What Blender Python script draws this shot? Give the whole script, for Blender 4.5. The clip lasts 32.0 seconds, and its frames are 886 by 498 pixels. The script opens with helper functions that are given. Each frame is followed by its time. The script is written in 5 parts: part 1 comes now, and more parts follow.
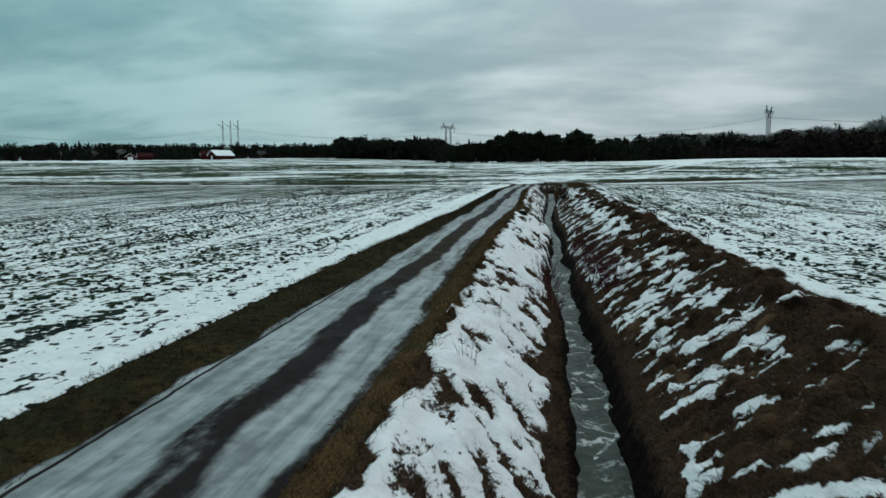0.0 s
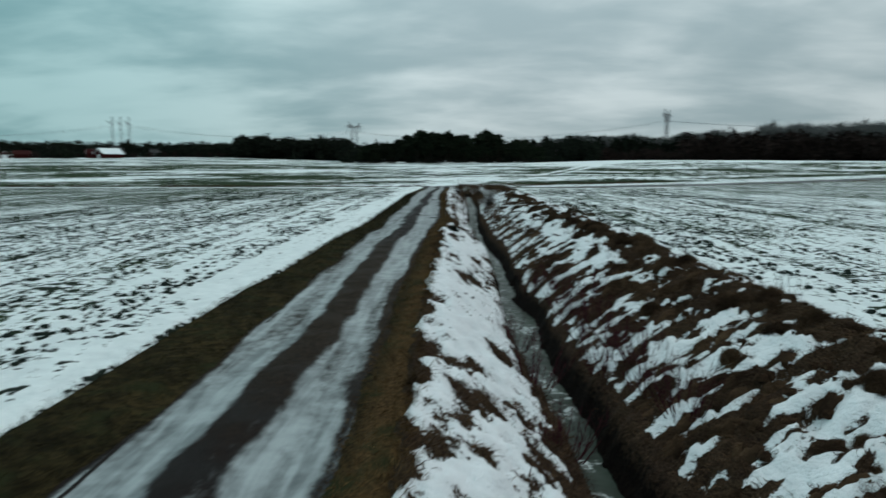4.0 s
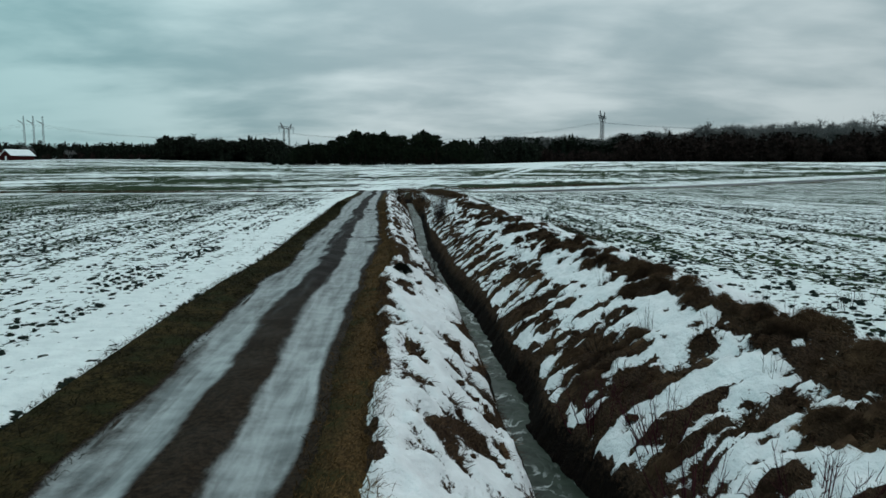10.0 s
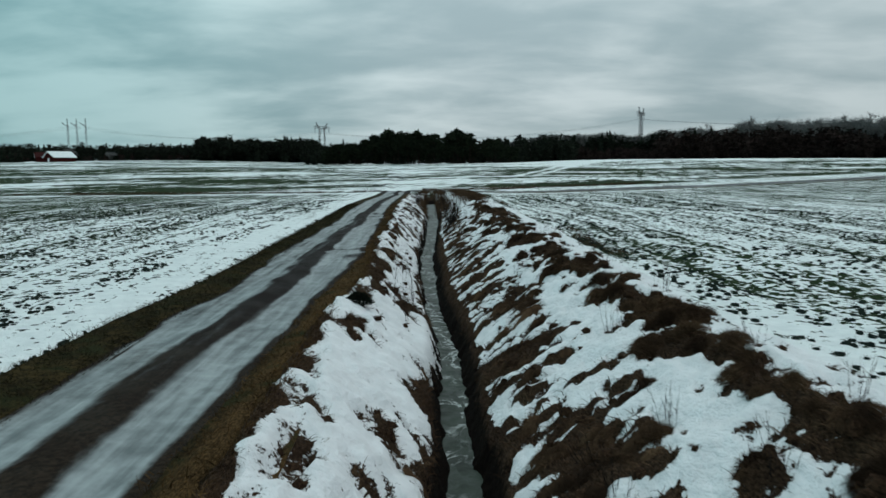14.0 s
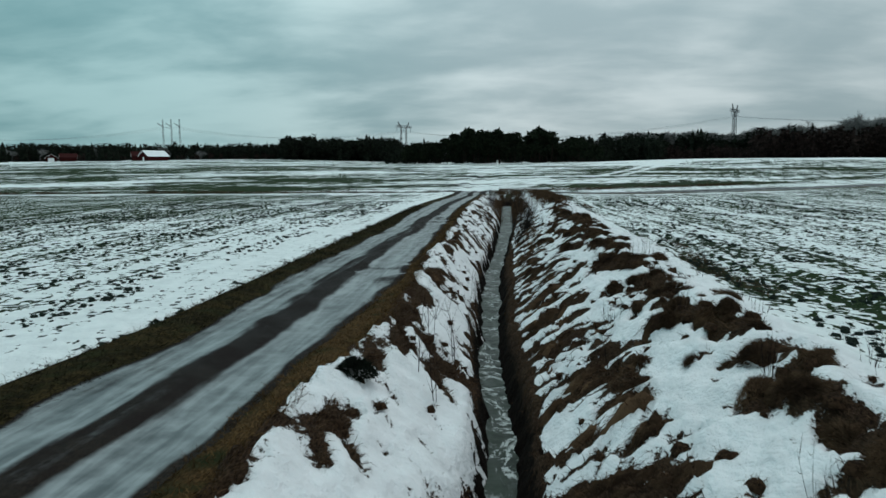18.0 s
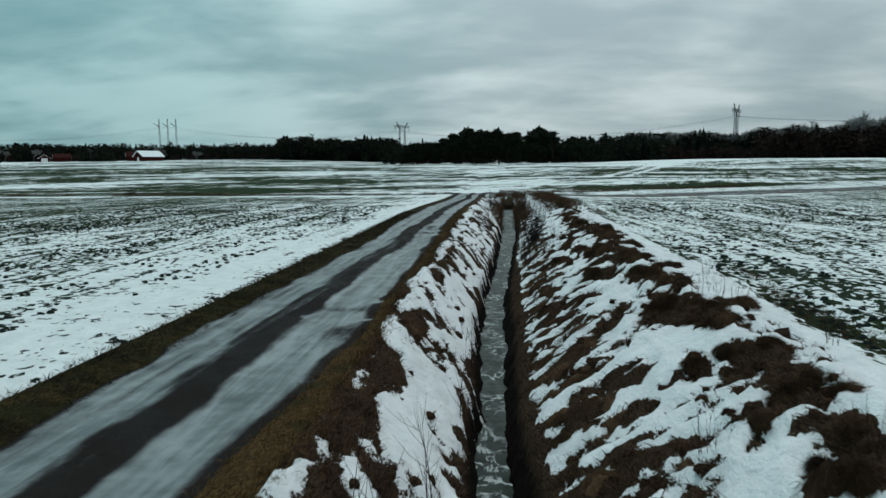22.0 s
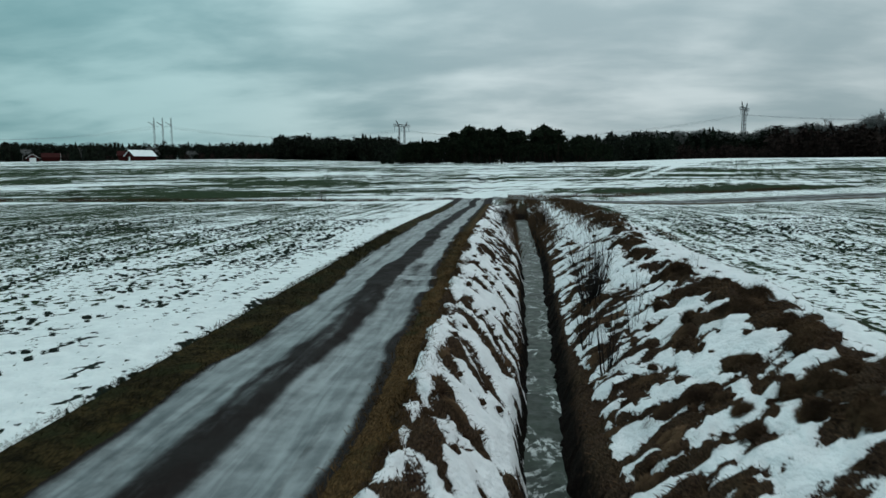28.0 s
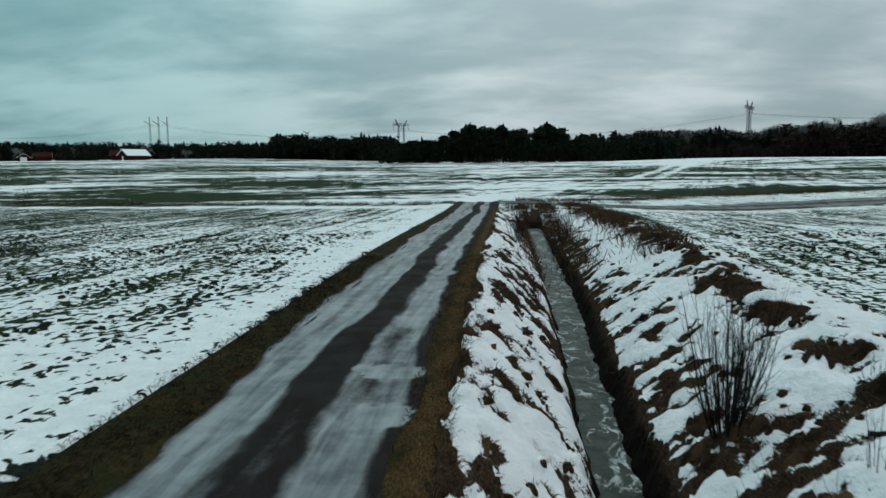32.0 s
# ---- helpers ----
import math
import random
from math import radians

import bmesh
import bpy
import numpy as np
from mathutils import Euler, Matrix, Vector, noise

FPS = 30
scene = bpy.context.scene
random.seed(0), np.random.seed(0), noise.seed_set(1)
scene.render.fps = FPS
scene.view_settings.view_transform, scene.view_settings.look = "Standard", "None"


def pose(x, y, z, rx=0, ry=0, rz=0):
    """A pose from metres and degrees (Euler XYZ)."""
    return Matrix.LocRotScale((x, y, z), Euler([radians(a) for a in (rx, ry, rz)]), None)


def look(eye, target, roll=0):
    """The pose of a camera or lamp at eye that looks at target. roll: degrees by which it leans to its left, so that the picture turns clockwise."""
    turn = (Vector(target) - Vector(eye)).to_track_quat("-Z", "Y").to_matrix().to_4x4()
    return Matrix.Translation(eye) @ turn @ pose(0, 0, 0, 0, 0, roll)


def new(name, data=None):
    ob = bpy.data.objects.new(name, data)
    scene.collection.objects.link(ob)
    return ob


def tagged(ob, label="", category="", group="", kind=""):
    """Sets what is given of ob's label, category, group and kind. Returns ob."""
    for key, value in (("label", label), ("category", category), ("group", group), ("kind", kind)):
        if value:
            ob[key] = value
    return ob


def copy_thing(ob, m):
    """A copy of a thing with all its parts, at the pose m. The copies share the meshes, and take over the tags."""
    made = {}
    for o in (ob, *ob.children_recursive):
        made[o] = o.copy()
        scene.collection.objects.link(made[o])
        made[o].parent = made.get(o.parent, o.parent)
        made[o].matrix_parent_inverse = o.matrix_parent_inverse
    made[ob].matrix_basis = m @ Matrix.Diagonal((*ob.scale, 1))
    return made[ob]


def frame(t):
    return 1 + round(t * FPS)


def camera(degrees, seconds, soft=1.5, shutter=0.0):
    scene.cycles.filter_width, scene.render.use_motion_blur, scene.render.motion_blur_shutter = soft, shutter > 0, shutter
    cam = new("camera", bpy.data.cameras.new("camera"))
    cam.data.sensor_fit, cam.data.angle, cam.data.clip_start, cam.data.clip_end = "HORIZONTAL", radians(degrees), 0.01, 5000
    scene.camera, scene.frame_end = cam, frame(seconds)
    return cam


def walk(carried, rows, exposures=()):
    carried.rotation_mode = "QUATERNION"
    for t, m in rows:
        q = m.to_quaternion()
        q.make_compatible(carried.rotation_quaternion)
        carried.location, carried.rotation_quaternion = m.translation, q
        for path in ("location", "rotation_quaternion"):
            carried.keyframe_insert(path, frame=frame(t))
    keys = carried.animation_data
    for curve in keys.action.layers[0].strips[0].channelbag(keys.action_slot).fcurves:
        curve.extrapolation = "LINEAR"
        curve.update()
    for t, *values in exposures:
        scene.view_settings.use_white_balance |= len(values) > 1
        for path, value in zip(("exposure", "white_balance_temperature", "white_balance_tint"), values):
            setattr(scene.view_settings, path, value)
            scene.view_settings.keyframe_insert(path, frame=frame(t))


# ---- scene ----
cam = camera(63.6, 32.0, soft=1.5, shutter=0.5)
PATH = [
    (0, (3.429, -16.13, 2.668), (3.144, -14.164, 2.433), -0.3),
    (0.5, (3.295, -15.057, 2.664), (3.011, -13.091, 2.429), -0.4),
    (1, (3.141, -14.029, 2.66), (2.857, -12.063, 2.426), -0.3),
    (1.5, (2.989, -12.916, 2.651), (2.706, -10.95, 2.417), -0.3),
    (2, (2.828, -11.765, 2.641), (2.545, -9.799, 2.407), -0.2),
    (2.5, (2.673, -10.604, 2.648), (2.39, -8.638, 2.414), -0.2),
    (3, (2.499, -9.374, 2.666), (2.217, -7.408, 2.431), -0.2),
    (3.5, (2.355, -8.238, 2.664), (2.094, -6.269, 2.43), -0.0),
    (4, (2.229, -7.067, 2.651), (2.201, -5.081, 2.417), 0.0),
    (4.5, (2.009, -6.155, 2.705), (2.154, -4.174, 2.47), -0.1),
    (6.5, (1.636, -1.91, 2.685), (1.784, 0.071, 2.451), -0.3),
    (7, (1.629, -0.828, 2.669), (1.777, 1.152, 2.434), -0.3),
    (7.5, (1.615, 0.225, 2.66), (1.763, 2.206, 2.428), -0.3),
    (8, (1.606, 1.13, 2.649), (1.755, 3.111, 2.417), -0.2),
    (8.5, (1.631, 1.938, 2.636), (1.779, 3.919, 2.404), -0.2),
    (9, (1.667, 2.623, 2.634), (1.816, 4.604, 2.403), -0.2),
    (9.5, (1.751, 3.215, 2.637), (1.9, 5.196, 2.407), -0.2),
    (10, (1.904, 3.74, 2.637), (2.053, 5.721, 2.408), -0.1),
    (10.5, (2.086, 4.099, 2.635), (2.237, 6.081, 2.408), -0.1),
    (11, (2.339, 4.447, 2.65), (2.492, 6.428, 2.422), -0.0),
    (11.5, (2.611, 4.802, 2.663), (2.761, 6.783, 2.433), -0.2),
    (12, (2.818, 5.183, 2.673), (2.968, 7.164, 2.443), -0.2),
    (12.5, (3.031, 5.725, 2.674), (3.18, 7.706, 2.445), -0.2),
    (13, (3.238, 6.374, 2.678), (3.385, 8.355, 2.448), -0.4),
    (13.5, (3.394, 7.023, 2.668), (3.53, 9.005, 2.438), -0.3),
    (14, (3.536, 7.65, 2.673), (3.581, 9.636, 2.441), -0.5),
    (14.5, (3.67, 8.253, 2.658), (3.684, 10.239, 2.428), -0.4),
    (15, (3.791, 8.907, 2.646), (3.804, 10.894, 2.415), -0.4),
    (15.5, (3.851, 9.567, 2.606), (3.758, 11.551, 2.378), -0.5),
    (17.5, (4.043, 12.247, 2.594), (3.864, 14.226, 2.363), -0.3),
    (18, (4.06, 12.923, 2.592), (3.88, 14.901, 2.36), -0.4),
    (18.5, (4.062, 13.525, 2.603), (3.882, 15.504, 2.371), -0.5),
    (19, (4.054, 14.206, 2.593), (3.875, 16.184, 2.361), -0.4),
    (19.5, (4.033, 14.816, 2.581), (3.855, 16.795, 2.35), -0.2),
    (20, (4.024, 15.488, 2.588), (3.845, 17.466, 2.358), -0.3),
    (20.5, (4.003, 16.086, 2.599), (3.823, 18.065, 2.369), -0.3),
    (21, (3.978, 16.724, 2.59), (3.798, 18.703, 2.36), -0.4),
    (21.5, (3.935, 17.392, 2.597), (3.755, 19.371, 2.366), -0.4),
    (22, (3.876, 18.121, 2.591), (3.698, 20.1, 2.36), -0.4),
    (22.5, (3.824, 18.993, 2.603), (3.646, 20.972, 2.371), -0.4),
    (23, (3.786, 19.873, 2.621), (3.606, 21.851, 2.388), -0.5),
    (23.5, (3.715, 20.781, 2.63), (3.536, 22.76, 2.396), -0.4),
    (24, (3.64, 21.691, 2.641), (3.462, 23.669, 2.407), -0.4),
    (24.5, (3.592, 22.673, 2.658), (3.412, 24.651, 2.424), -0.6),
    (25, (3.455, 23.952, 2.629), (3.277, 25.931, 2.395), -0.4),
    (25.5, (3.374, 24.968, 2.625), (3.195, 26.946, 2.392), -0.4),
    (27.5, (3.079, 28.712, 2.681), (2.9, 30.69, 2.448), -0.4),
    (28, (3.004, 29.725, 2.673), (2.824, 31.703, 2.441), -0.4),
    (28.5, (2.927, 30.733, 2.666), (2.747, 32.711, 2.434), -0.3),
    (29, (2.861, 31.713, 2.668), (2.682, 33.691, 2.436), -0.4),
    (29.5, (2.764, 32.773, 2.633), (2.585, 34.752, 2.403), -0.3),
    (30, (2.664, 33.699, 2.669), (2.485, 35.677, 2.437), -0.4),
    (30.5, (2.586, 34.718, 2.67), (2.407, 36.697, 2.437), -0.3),
    (31, (2.495, 35.741, 2.658), (2.317, 37.72, 2.425), -0.4),
    (31.5, (2.432, 36.725, 2.636), (2.253, 38.704, 2.404), -0.3),
    (32, (2.352, 37.749, 2.633), (2.172, 39.727, 2.4), -0.4),
]
walk(cam, [(t, look(eye, target, roll)) for t, eye, target, roll in PATH])

# ---- world and light ----
def socket(tree, kind, **values):
    """A node of that kind, with its properties set."""
    n = tree.nodes.new(kind)
    for key, value in values.items():
        if key == "operation":
            n.operation = value
        elif key == "blend_type":
            n.blend_type = value
        elif key == "data_type":
            n.data_type = value
        elif key == "sky_type":
            n.sky_type = value
        elif key == "attribute_name":
            n.attribute_name = value
        elif key == "interpolation_type":
            n.interpolation_type = value
    return n


class Tree:
    """Short calls for wiring node trees."""

    def __init__(self, tree):
        self.t = tree
        tree.nodes.clear()

    def wire(self, value, slot):
        if isinstance(value, bpy.types.NodeSocket):
            self.t.links.new(value, slot)
        elif value is not None:
            if isinstance(value, (tuple, list)) and len(value) == 3 and slot.type == "RGBA":
                value = (*value, 1)
            slot.default_value = value

    def math(self, op, a, b=None, c=None, clamp=False):
        n = socket(self.t, "ShaderNodeMath", operation=op)
        n.use_clamp = clamp
        for v, s in zip((a, b, c), n.inputs):
            self.wire(v, s)
        return n.outputs[0]

    def vec(self, op, a, b=None):
        n = socket(self.t, "ShaderNodeVectorMath", operation=op)
        self.wire(a, n.inputs[0])
        self.wire(b, n.inputs[1])
        return n.outputs[0]

    def scaled(self, v, s, turn=0.0):
        n = self.t.nodes.new("ShaderNodeMapping")
        self.wire(v, n.inputs["Vector"])
        n.inputs["Scale"].default_value = s if isinstance(s, tuple) else (s, s, s)
        n.inputs["Rotation"].default_value = (0, 0, radians(turn))
        return n.outputs[0]

    def noise(self, v, scale, detail=4.0, rough=0.55, distort=0.0):
        n = self.t.nodes.new("ShaderNodeTexNoise")
        self.wire(v, n.inputs["Vector"])
        for key, value in (("Scale", scale), ("Detail", detail), ("Roughness", rough), ("Distortion", distort)):
            n.inputs[key].default_value = value
        return n.outputs["Fac"]

    def ramp(self, v, low, high, to0=0.0, to1=1.0, soft=True):
        n = socket(self.t, "ShaderNodeMapRange", interpolation_type="SMOOTHSTEP" if soft else "LINEAR")
        for value, key in ((v, "Value"), (low, "From Min"), (high, "From Max"), (to0, "To Min"), (to1, "To Max")):
            self.wire(value, n.inputs[key])
        return n.outputs[0]

    def mix(self, fac, a, b, how="MIX"):
        n = socket(self.t, "ShaderNodeMix", data_type="RGBA", blend_type=how)
        self.wire(fac, n.inputs[0])
        self.wire(a, n.inputs[6])
        self.wire(b, n.inputs[7])
        return n.outputs[2]

    def xyz(self, v):
        n = self.t.nodes.new("ShaderNodeSeparateXYZ")
        self.wire(v, n.inputs[0])
        return n.outputs

    def join(self, x, y, z):
        n = self.t.nodes.new("ShaderNodeCombineXYZ")
        for v, s in zip((x, y, z), n.inputs):
            self.wire(v, s)
        return n.outputs[0]

    def place(self):
        return self.t.nodes.new("ShaderNodeNewGeometry").outputs["Position"]

    def attr(self, name):
        return socket(self.t, "ShaderNodeAttribute", attribute_name=name).outputs["Fac"]

    def bump(self, height, distance, strength=1.0, normal=None):
        n = self.t.nodes.new("ShaderNodeBump")
        self.wire(height, n.inputs["Height"])
        n.inputs["Distance"].default_value, n.inputs["Strength"].default_value = distance, strength
        if normal is not None:
            self.wire(normal, n.inputs["Normal"])
        return n.outputs[0]

    def random(self):
        return self.t.nodes.new("ShaderNodeObjectInfo").outputs["Random"]

    def island(self):
        return self.t.nodes.new("ShaderNodeNewGeometry").outputs["Random Per Island"]

    def surface(self, colour, rough=0.8, normal=None, metal=0.0, specular=0.5):
        b = self.t.nodes.new("ShaderNodeBsdfPrincipled")
        out = self.t.nodes.new("ShaderNodeOutputMaterial")
        for v, key in ((colour, "Base Color"), (rough, "Roughness"), (metal, "Metallic"), (normal, "Normal"), (specular, "Specular IOR Level")):
            self.wire(v, b.inputs[key])
        self.t.links.new(b.outputs[0], out.inputs["Surface"])
        return b


SUN_TURN, SUN_RISE = radians(8), radians(62)
world = bpy.data.worlds.new("overcast_sky")
scene.world = world
world.use_nodes = True
w = Tree(world.node_tree)
sky = socket(w.t, "ShaderNodeTexSky", sky_type="NISHITA")
sky.sun_disc, sky.sun_elevation, sky.sun_rotation = False, SUN_RISE, SUN_TURN
way = w.t.nodes.new("ShaderNodeTexCoord").outputs["Generated"]
dx, dy, dz = w.xyz(way)
height = w.math("ADD", w.math("MAXIMUM", dz, 0.0), 0.22)
deck = w.join(w.math("DIVIDE", dx, height), w.math("DIVIDE", dy, height), 0.3)
broad = w.noise(w.scaled(deck, (0.8, 1.0, 1)), 0.85, 4, 0.5, 0.3)
fine = w.noise(w.scaled(deck, (1.0, 1.5, 1)), 2.2, 5, 0.52, 0.2)
cloud = w.math("ADD", w.math("MULTIPLY", broad, 0.64), w.math("MULTIPLY", fine, 0.36))
side = w.ramp(dx, -0.60, 0.10)
dark = w.mix(side, (0.180, 0.362, 0.388), (0.304, 0.402, 0.431))
light = w.mix(side, (0.385, 0.612, 0.630), (0.562, 0.655, 0.674))
colour = w.mix(w.ramp(cloud, 0.37, 0.63), dark, light)
ahead = w.t.nodes.new("ShaderNodeVectorMath")
ahead.operation = "DOT_PRODUCT"
w.wire(way, ahead.inputs[0])
ahead.inputs[1].default_value = (0.0, 0.90, 0.43)
glow = w.math("MULTIPLY", w.math("POWER", w.math("MAXIMUM", ahead.outputs["Value"], 0.0), 7.0), 0.38)
climb = w.math("ADD", w.ramp(dz, 0.0, 0.9, 0.93, 1.85, soft=False), glow)
over = w.vec("MULTIPLY", colour, w.join(climb, climb, climb))
pale = w.vec("MULTIPLY", sky.outputs[0], (0.06, 0.06, 0.06))
back = w.t.nodes.new("ShaderNodeBackground")
w.wire(w.mix(0.97, pale, over), back.inputs[0])
back.inputs[1].default_value = 0.84
w.t.links.new(back.outputs[0], w.t.nodes.new("ShaderNodeOutputWorld").inputs[0])

sun = new("sun", bpy.data.lights.new("sun", "SUN"))
sun.data.energy, sun.data.angle, sun.data.color = 0.5, radians(35), (1.0, 0.94, 0.86)
sun.matrix_world = look((0, 0, 50), (-50 * math.sin(SUN_TURN) / math.tan(SUN_RISE), -50 * math.cos(SUN_TURN) / math.tan(SUN_RISE), 0))

# ---- noise on arrays ----
def lattice(i, j, seed):
    h = (i.astype(np.int64) * 374761393 + j.astype(np.int64) * 668265263 + seed * 974634777) & 0xFFFFFFFF
    h = ((h ^ (h >> 13)) * 1274126177) & 0xFFFFFFFF
    return ((h ^ (h >> 16)) & 0xFFFF) / 65535.0


def vnoise(x, y, seed):
    x, y = np.asarray(x, float), np.asarray(y, float)
    i, j = np.floor(x), np.floor(y)
    u, v = x - i, y - j
    u, v = u * u * u * (u * (6 * u - 15) + 10), v * v * v * (v * (6 * v - 15) + 10)
    a, b = lattice(i, j, seed), lattice(i + 1, j, seed)
    c, d = lattice(i, j + 1, seed), lattice(i + 1, j + 1, seed)
    return (a * (1 - u) + b * u) * (1 - v) + (c * (1 - u) + d * u) * v


def fbm(x, y, seed, octaves=4, gain=0.5):
    total, size, top = 0.0, 1.0, 0.0
    for n in range(octaves):
        total = total + size * vnoise(x, y, seed + 17 * n)
        top += size
        x, y, size = x * 2.03 + 13.7, y * 2.03 + 5.1, size * gain
    return total / top


def step(lo, hi, v):
    t = np.clip((np.asarray(v, float) - lo) / (hi - lo), 0, 1)
    return t * t * (3 - 2 * t)


def turned(x, y, degrees):
    c, s = math.cos(radians(degrees)), math.sin(radians(degrees))
    return x * c + y * s, -x * s + y * c


# ---- the lie of the land ----
WATER_Z = -1.42
JUNCTION = 92.0
BANK = 2.75  # from the water's field side up to the ridge


def water_edges(y):
    """The ditch's water, from its road side to its field side."""
    y = np.asarray(y, float)
    w0 = np.interp(y, (-5, 2, 7, 14, 17, 24, 26.5, 30, 33, 40, 46, 60, 90), (3.8, 3.8, 3.54, 3.55, 3.67, 3.68, 3.42, 3.4, 3.24, 3.2, 3.38, 3.5, 3.5))
    w1 = np.interp(y, (-5, 2, 7, 11, 14.5, 16, 24, 27, 40, 46, 60, 90), (4.65, 4.45, 4.3, 4.45, 4.12, 4.28, 4.22, 3.96, 3.88, 4.12, 4.46, 4.3))
    w0 = w0 + 0.07 * (fbm(y * 0.9, y * 0, 5, 3) - 0.5) * 2
    w1 = w1 + 0.09 * (fbm(y * 0.8, y * 0 + 9, 6, 3) - 0.5) * 2
    return w0, w1


def road_left(y):
    """Where the field's snow gives way to the track's grass verge."""
    return np.interp(y, (-6, 8, 10, 16, 20, 24, 46, 60), (-2.12, -2.18, -1.98, -2.0, -1.95, -1.70, -1.75, -1.85))


def road_right(y):
    """Where the verge's russet grass gives way to the bank's snow."""
    return np.interp(y, (-6, 6, 21, 23.5, 29, 32, 36, 42, 52), (1.82, 1.69, 1.74, 2.02, 1.96, 1.76, 1.90, 1.80, 1.65))


def ice_left(y):
    return np.interp(y, (-6, 6, 16, 20, 23, 27, 31, 36, 42, 46, 52), (-1.0, -0.96, -0.95, -1.04, -0.82, -0.88, -1.0, -1.0, -0.84, -1.0, -1.18))


def ice_right(y):
    return np.interp(y, (-4.5, -2.5, 6, 12, 16, 21, 26, 30, 32, 42, 46, 52), (1.24, 1.09, 1.05, 1.03, 1.14, 1.18, 1.42, 1.54, 1.42, 1.30, 1.20, 1.0))


# bare clumps of russet grass along the top of the road side bank
CREST = ((2.33, 23.5), (2.22, 30.4), (2.05, 22.5), (2.18, 27.5), (2.10, 25.0), (2.17, 34.7), (2.17, 36.4), (2.2, 40.0), (2.15, 32.6), (2.10, 38.2))


def far_rise(x, y):
    """Broad swells of the fields far from the road."""
    z = 3.1 * step(105, 300, y) - 0.45 * step(56, 90, y) * (1 - step(104, 160, y))
    z = z + 1.1 * step(120, 260, y) * step(20, 90, x)
    z = z + 2.6 * step(150, 410, y) * step(-40, -150, x)
    z = z + 1.2 * (fbm(x / 90, y / 90, 31, 3) - 0.5) * step(100, 180, y)
    z = z + 5 * step(320, 700, y)
    return z


def land(x, y):
    """Height of the bare ground."""
    x, y = np.asarray(x, float), np.asarray(y, float)
    w0, w1 = water_edges(y)
    run = 1 - step(JUNCTION - 10, JUNCTION - 5, y)
    field_l = 0.02 + 0.10 * (fbm(x / 6, y / 6, 3, 3) - 0.5)
    ridge = 0.50 - 0.10 * step(30, 38, y) - 0.18 * step(40, 52, y)
    field_r = 0.32 - 0.22 * step(40, 52, y) + 0.16 * (fbm(x / 5, y / 5, 4, 3) - 0.5)
    # road side of the ditch
    edge_l, edge_r = road_left(y), road_right(y)
    t = np.clip((x - edge_r) / np.maximum(w0 - edge_r, 0.1), 0, 1.2)
    left = 0.05 - 0.12 * step(0, 0.3, t) - 0.95 * np.clip((t - 0.22) / 0.78, 0, 1) ** 1.15 - 0.65 * step(0.9, 1.12, t)
    # field side
    t = np.clip((x - w1) / BANK, -0.2, 1)
    right = WATER_Z - 0.15 + 0.44 * step(-0.05, 0.07, t) + (ridge - WATER_Z - 0.29) * np.clip((t - 0.03) / 0.97, 0, 1) ** 0.76
    dip = np.where(x < 0.5 * (w0 + w1), left, right)
    dip = np.where((x > w0 + 0.12) & (x < w1 - 0.12), WATER_Z - 0.25, dip)
    out = step(w1 + BANK - 0.1, w1 + BANK + 1.6, x)
    dip = dip * (1 - out) + field_r * out
    z = np.where(x < edge_l, field_l, np.where(x < edge_r, -0.03 - 0.10 * step(edge_l + 0.05, edge_l + 0.4, x) * step(edge_r - 0.05, edge_r - 0.4, x), dip))
    open_z = np.where(x < 3, field_l, field_r)
    z = z * run + (1 - run) * np.where((x > 1.6) & (x < 9), open_z * 0.5, z)
    edge = step(edge_l - 0.5, edge_l, x)
    z = np.where(x < edge_l, field_l * (1 - edge), z)
    return z + far_rise(x, y)


def bank_zone(x, y):
    """1 on the ditch's banks and ridge, 0 in the fields."""
    edge = road_right(y)
    return step(edge - 0.25, edge, x) * (1 - step(7.5, 8.4, x + 1.0 * (fbm(y / 3, y * 0 + 3, 12, 2) - 0.5))) * (1 - step(JUNCTION - 8, JUNCTION - 4, y))


def swing(x, y, seed, octaves=3):
    """Noise about 0, mostly between -1 and 1."""
    return np.clip((fbm(x, y, seed, octaves) - 0.5) / 0.20, -1.6, 1.6)


def green_band(y):
    """A strip of young crop that runs along beside the ditch's ridge."""
    return 8.95 - 0.15 * step(19, 29, y) + 0.3 * swing(y / 7, y * 0, 54, 2)


def far_field(x, y):
    """1 on the fields beyond the junction."""
    return step(JUNCTION + 2, JUNCTION + 8, y - 0.62 * np.maximum(x - 9, 0) + 3 * (fbm(x / 6, y / 6, 91, 2) - 0.5))


# mats of old grass on the field side of the ditch: middle, half width, half length
MATS = ((7.05, 17.9, 0.35, 0.9), (7.1, 12.5, 0.28, 0.7), (7.1, 10.6, 0.27, 1.0), (6.3, 10.0, 0.20, 0.40), (5.8, 8.4, 0.18, 0.5), (6.05, 7.9, 0.14, 0.6))
MATS += ((7.0, 8.1, 0.28, 0.42), (6.5, 6.4, 0.24, 0.34), (6.0, 6.9, 0.16, 0.40), (5.9, 5.9, 0.12, 0.38), (6.95, 6.5, 0.15, 0.5), (6.7, 4.6, 0.3, 0.5))
MATS += ((6.45, 29.0, 0.23, 0.8), (6.8, 23.2, 0.20, 0.7), (6.7, 19.5, 0.24, 0.5), (6.8, 17.4, 0.22, 0.45), (6.6, 16.6, 0.28, 0.2), (6.8, 16.1, 0.15, 0.35))
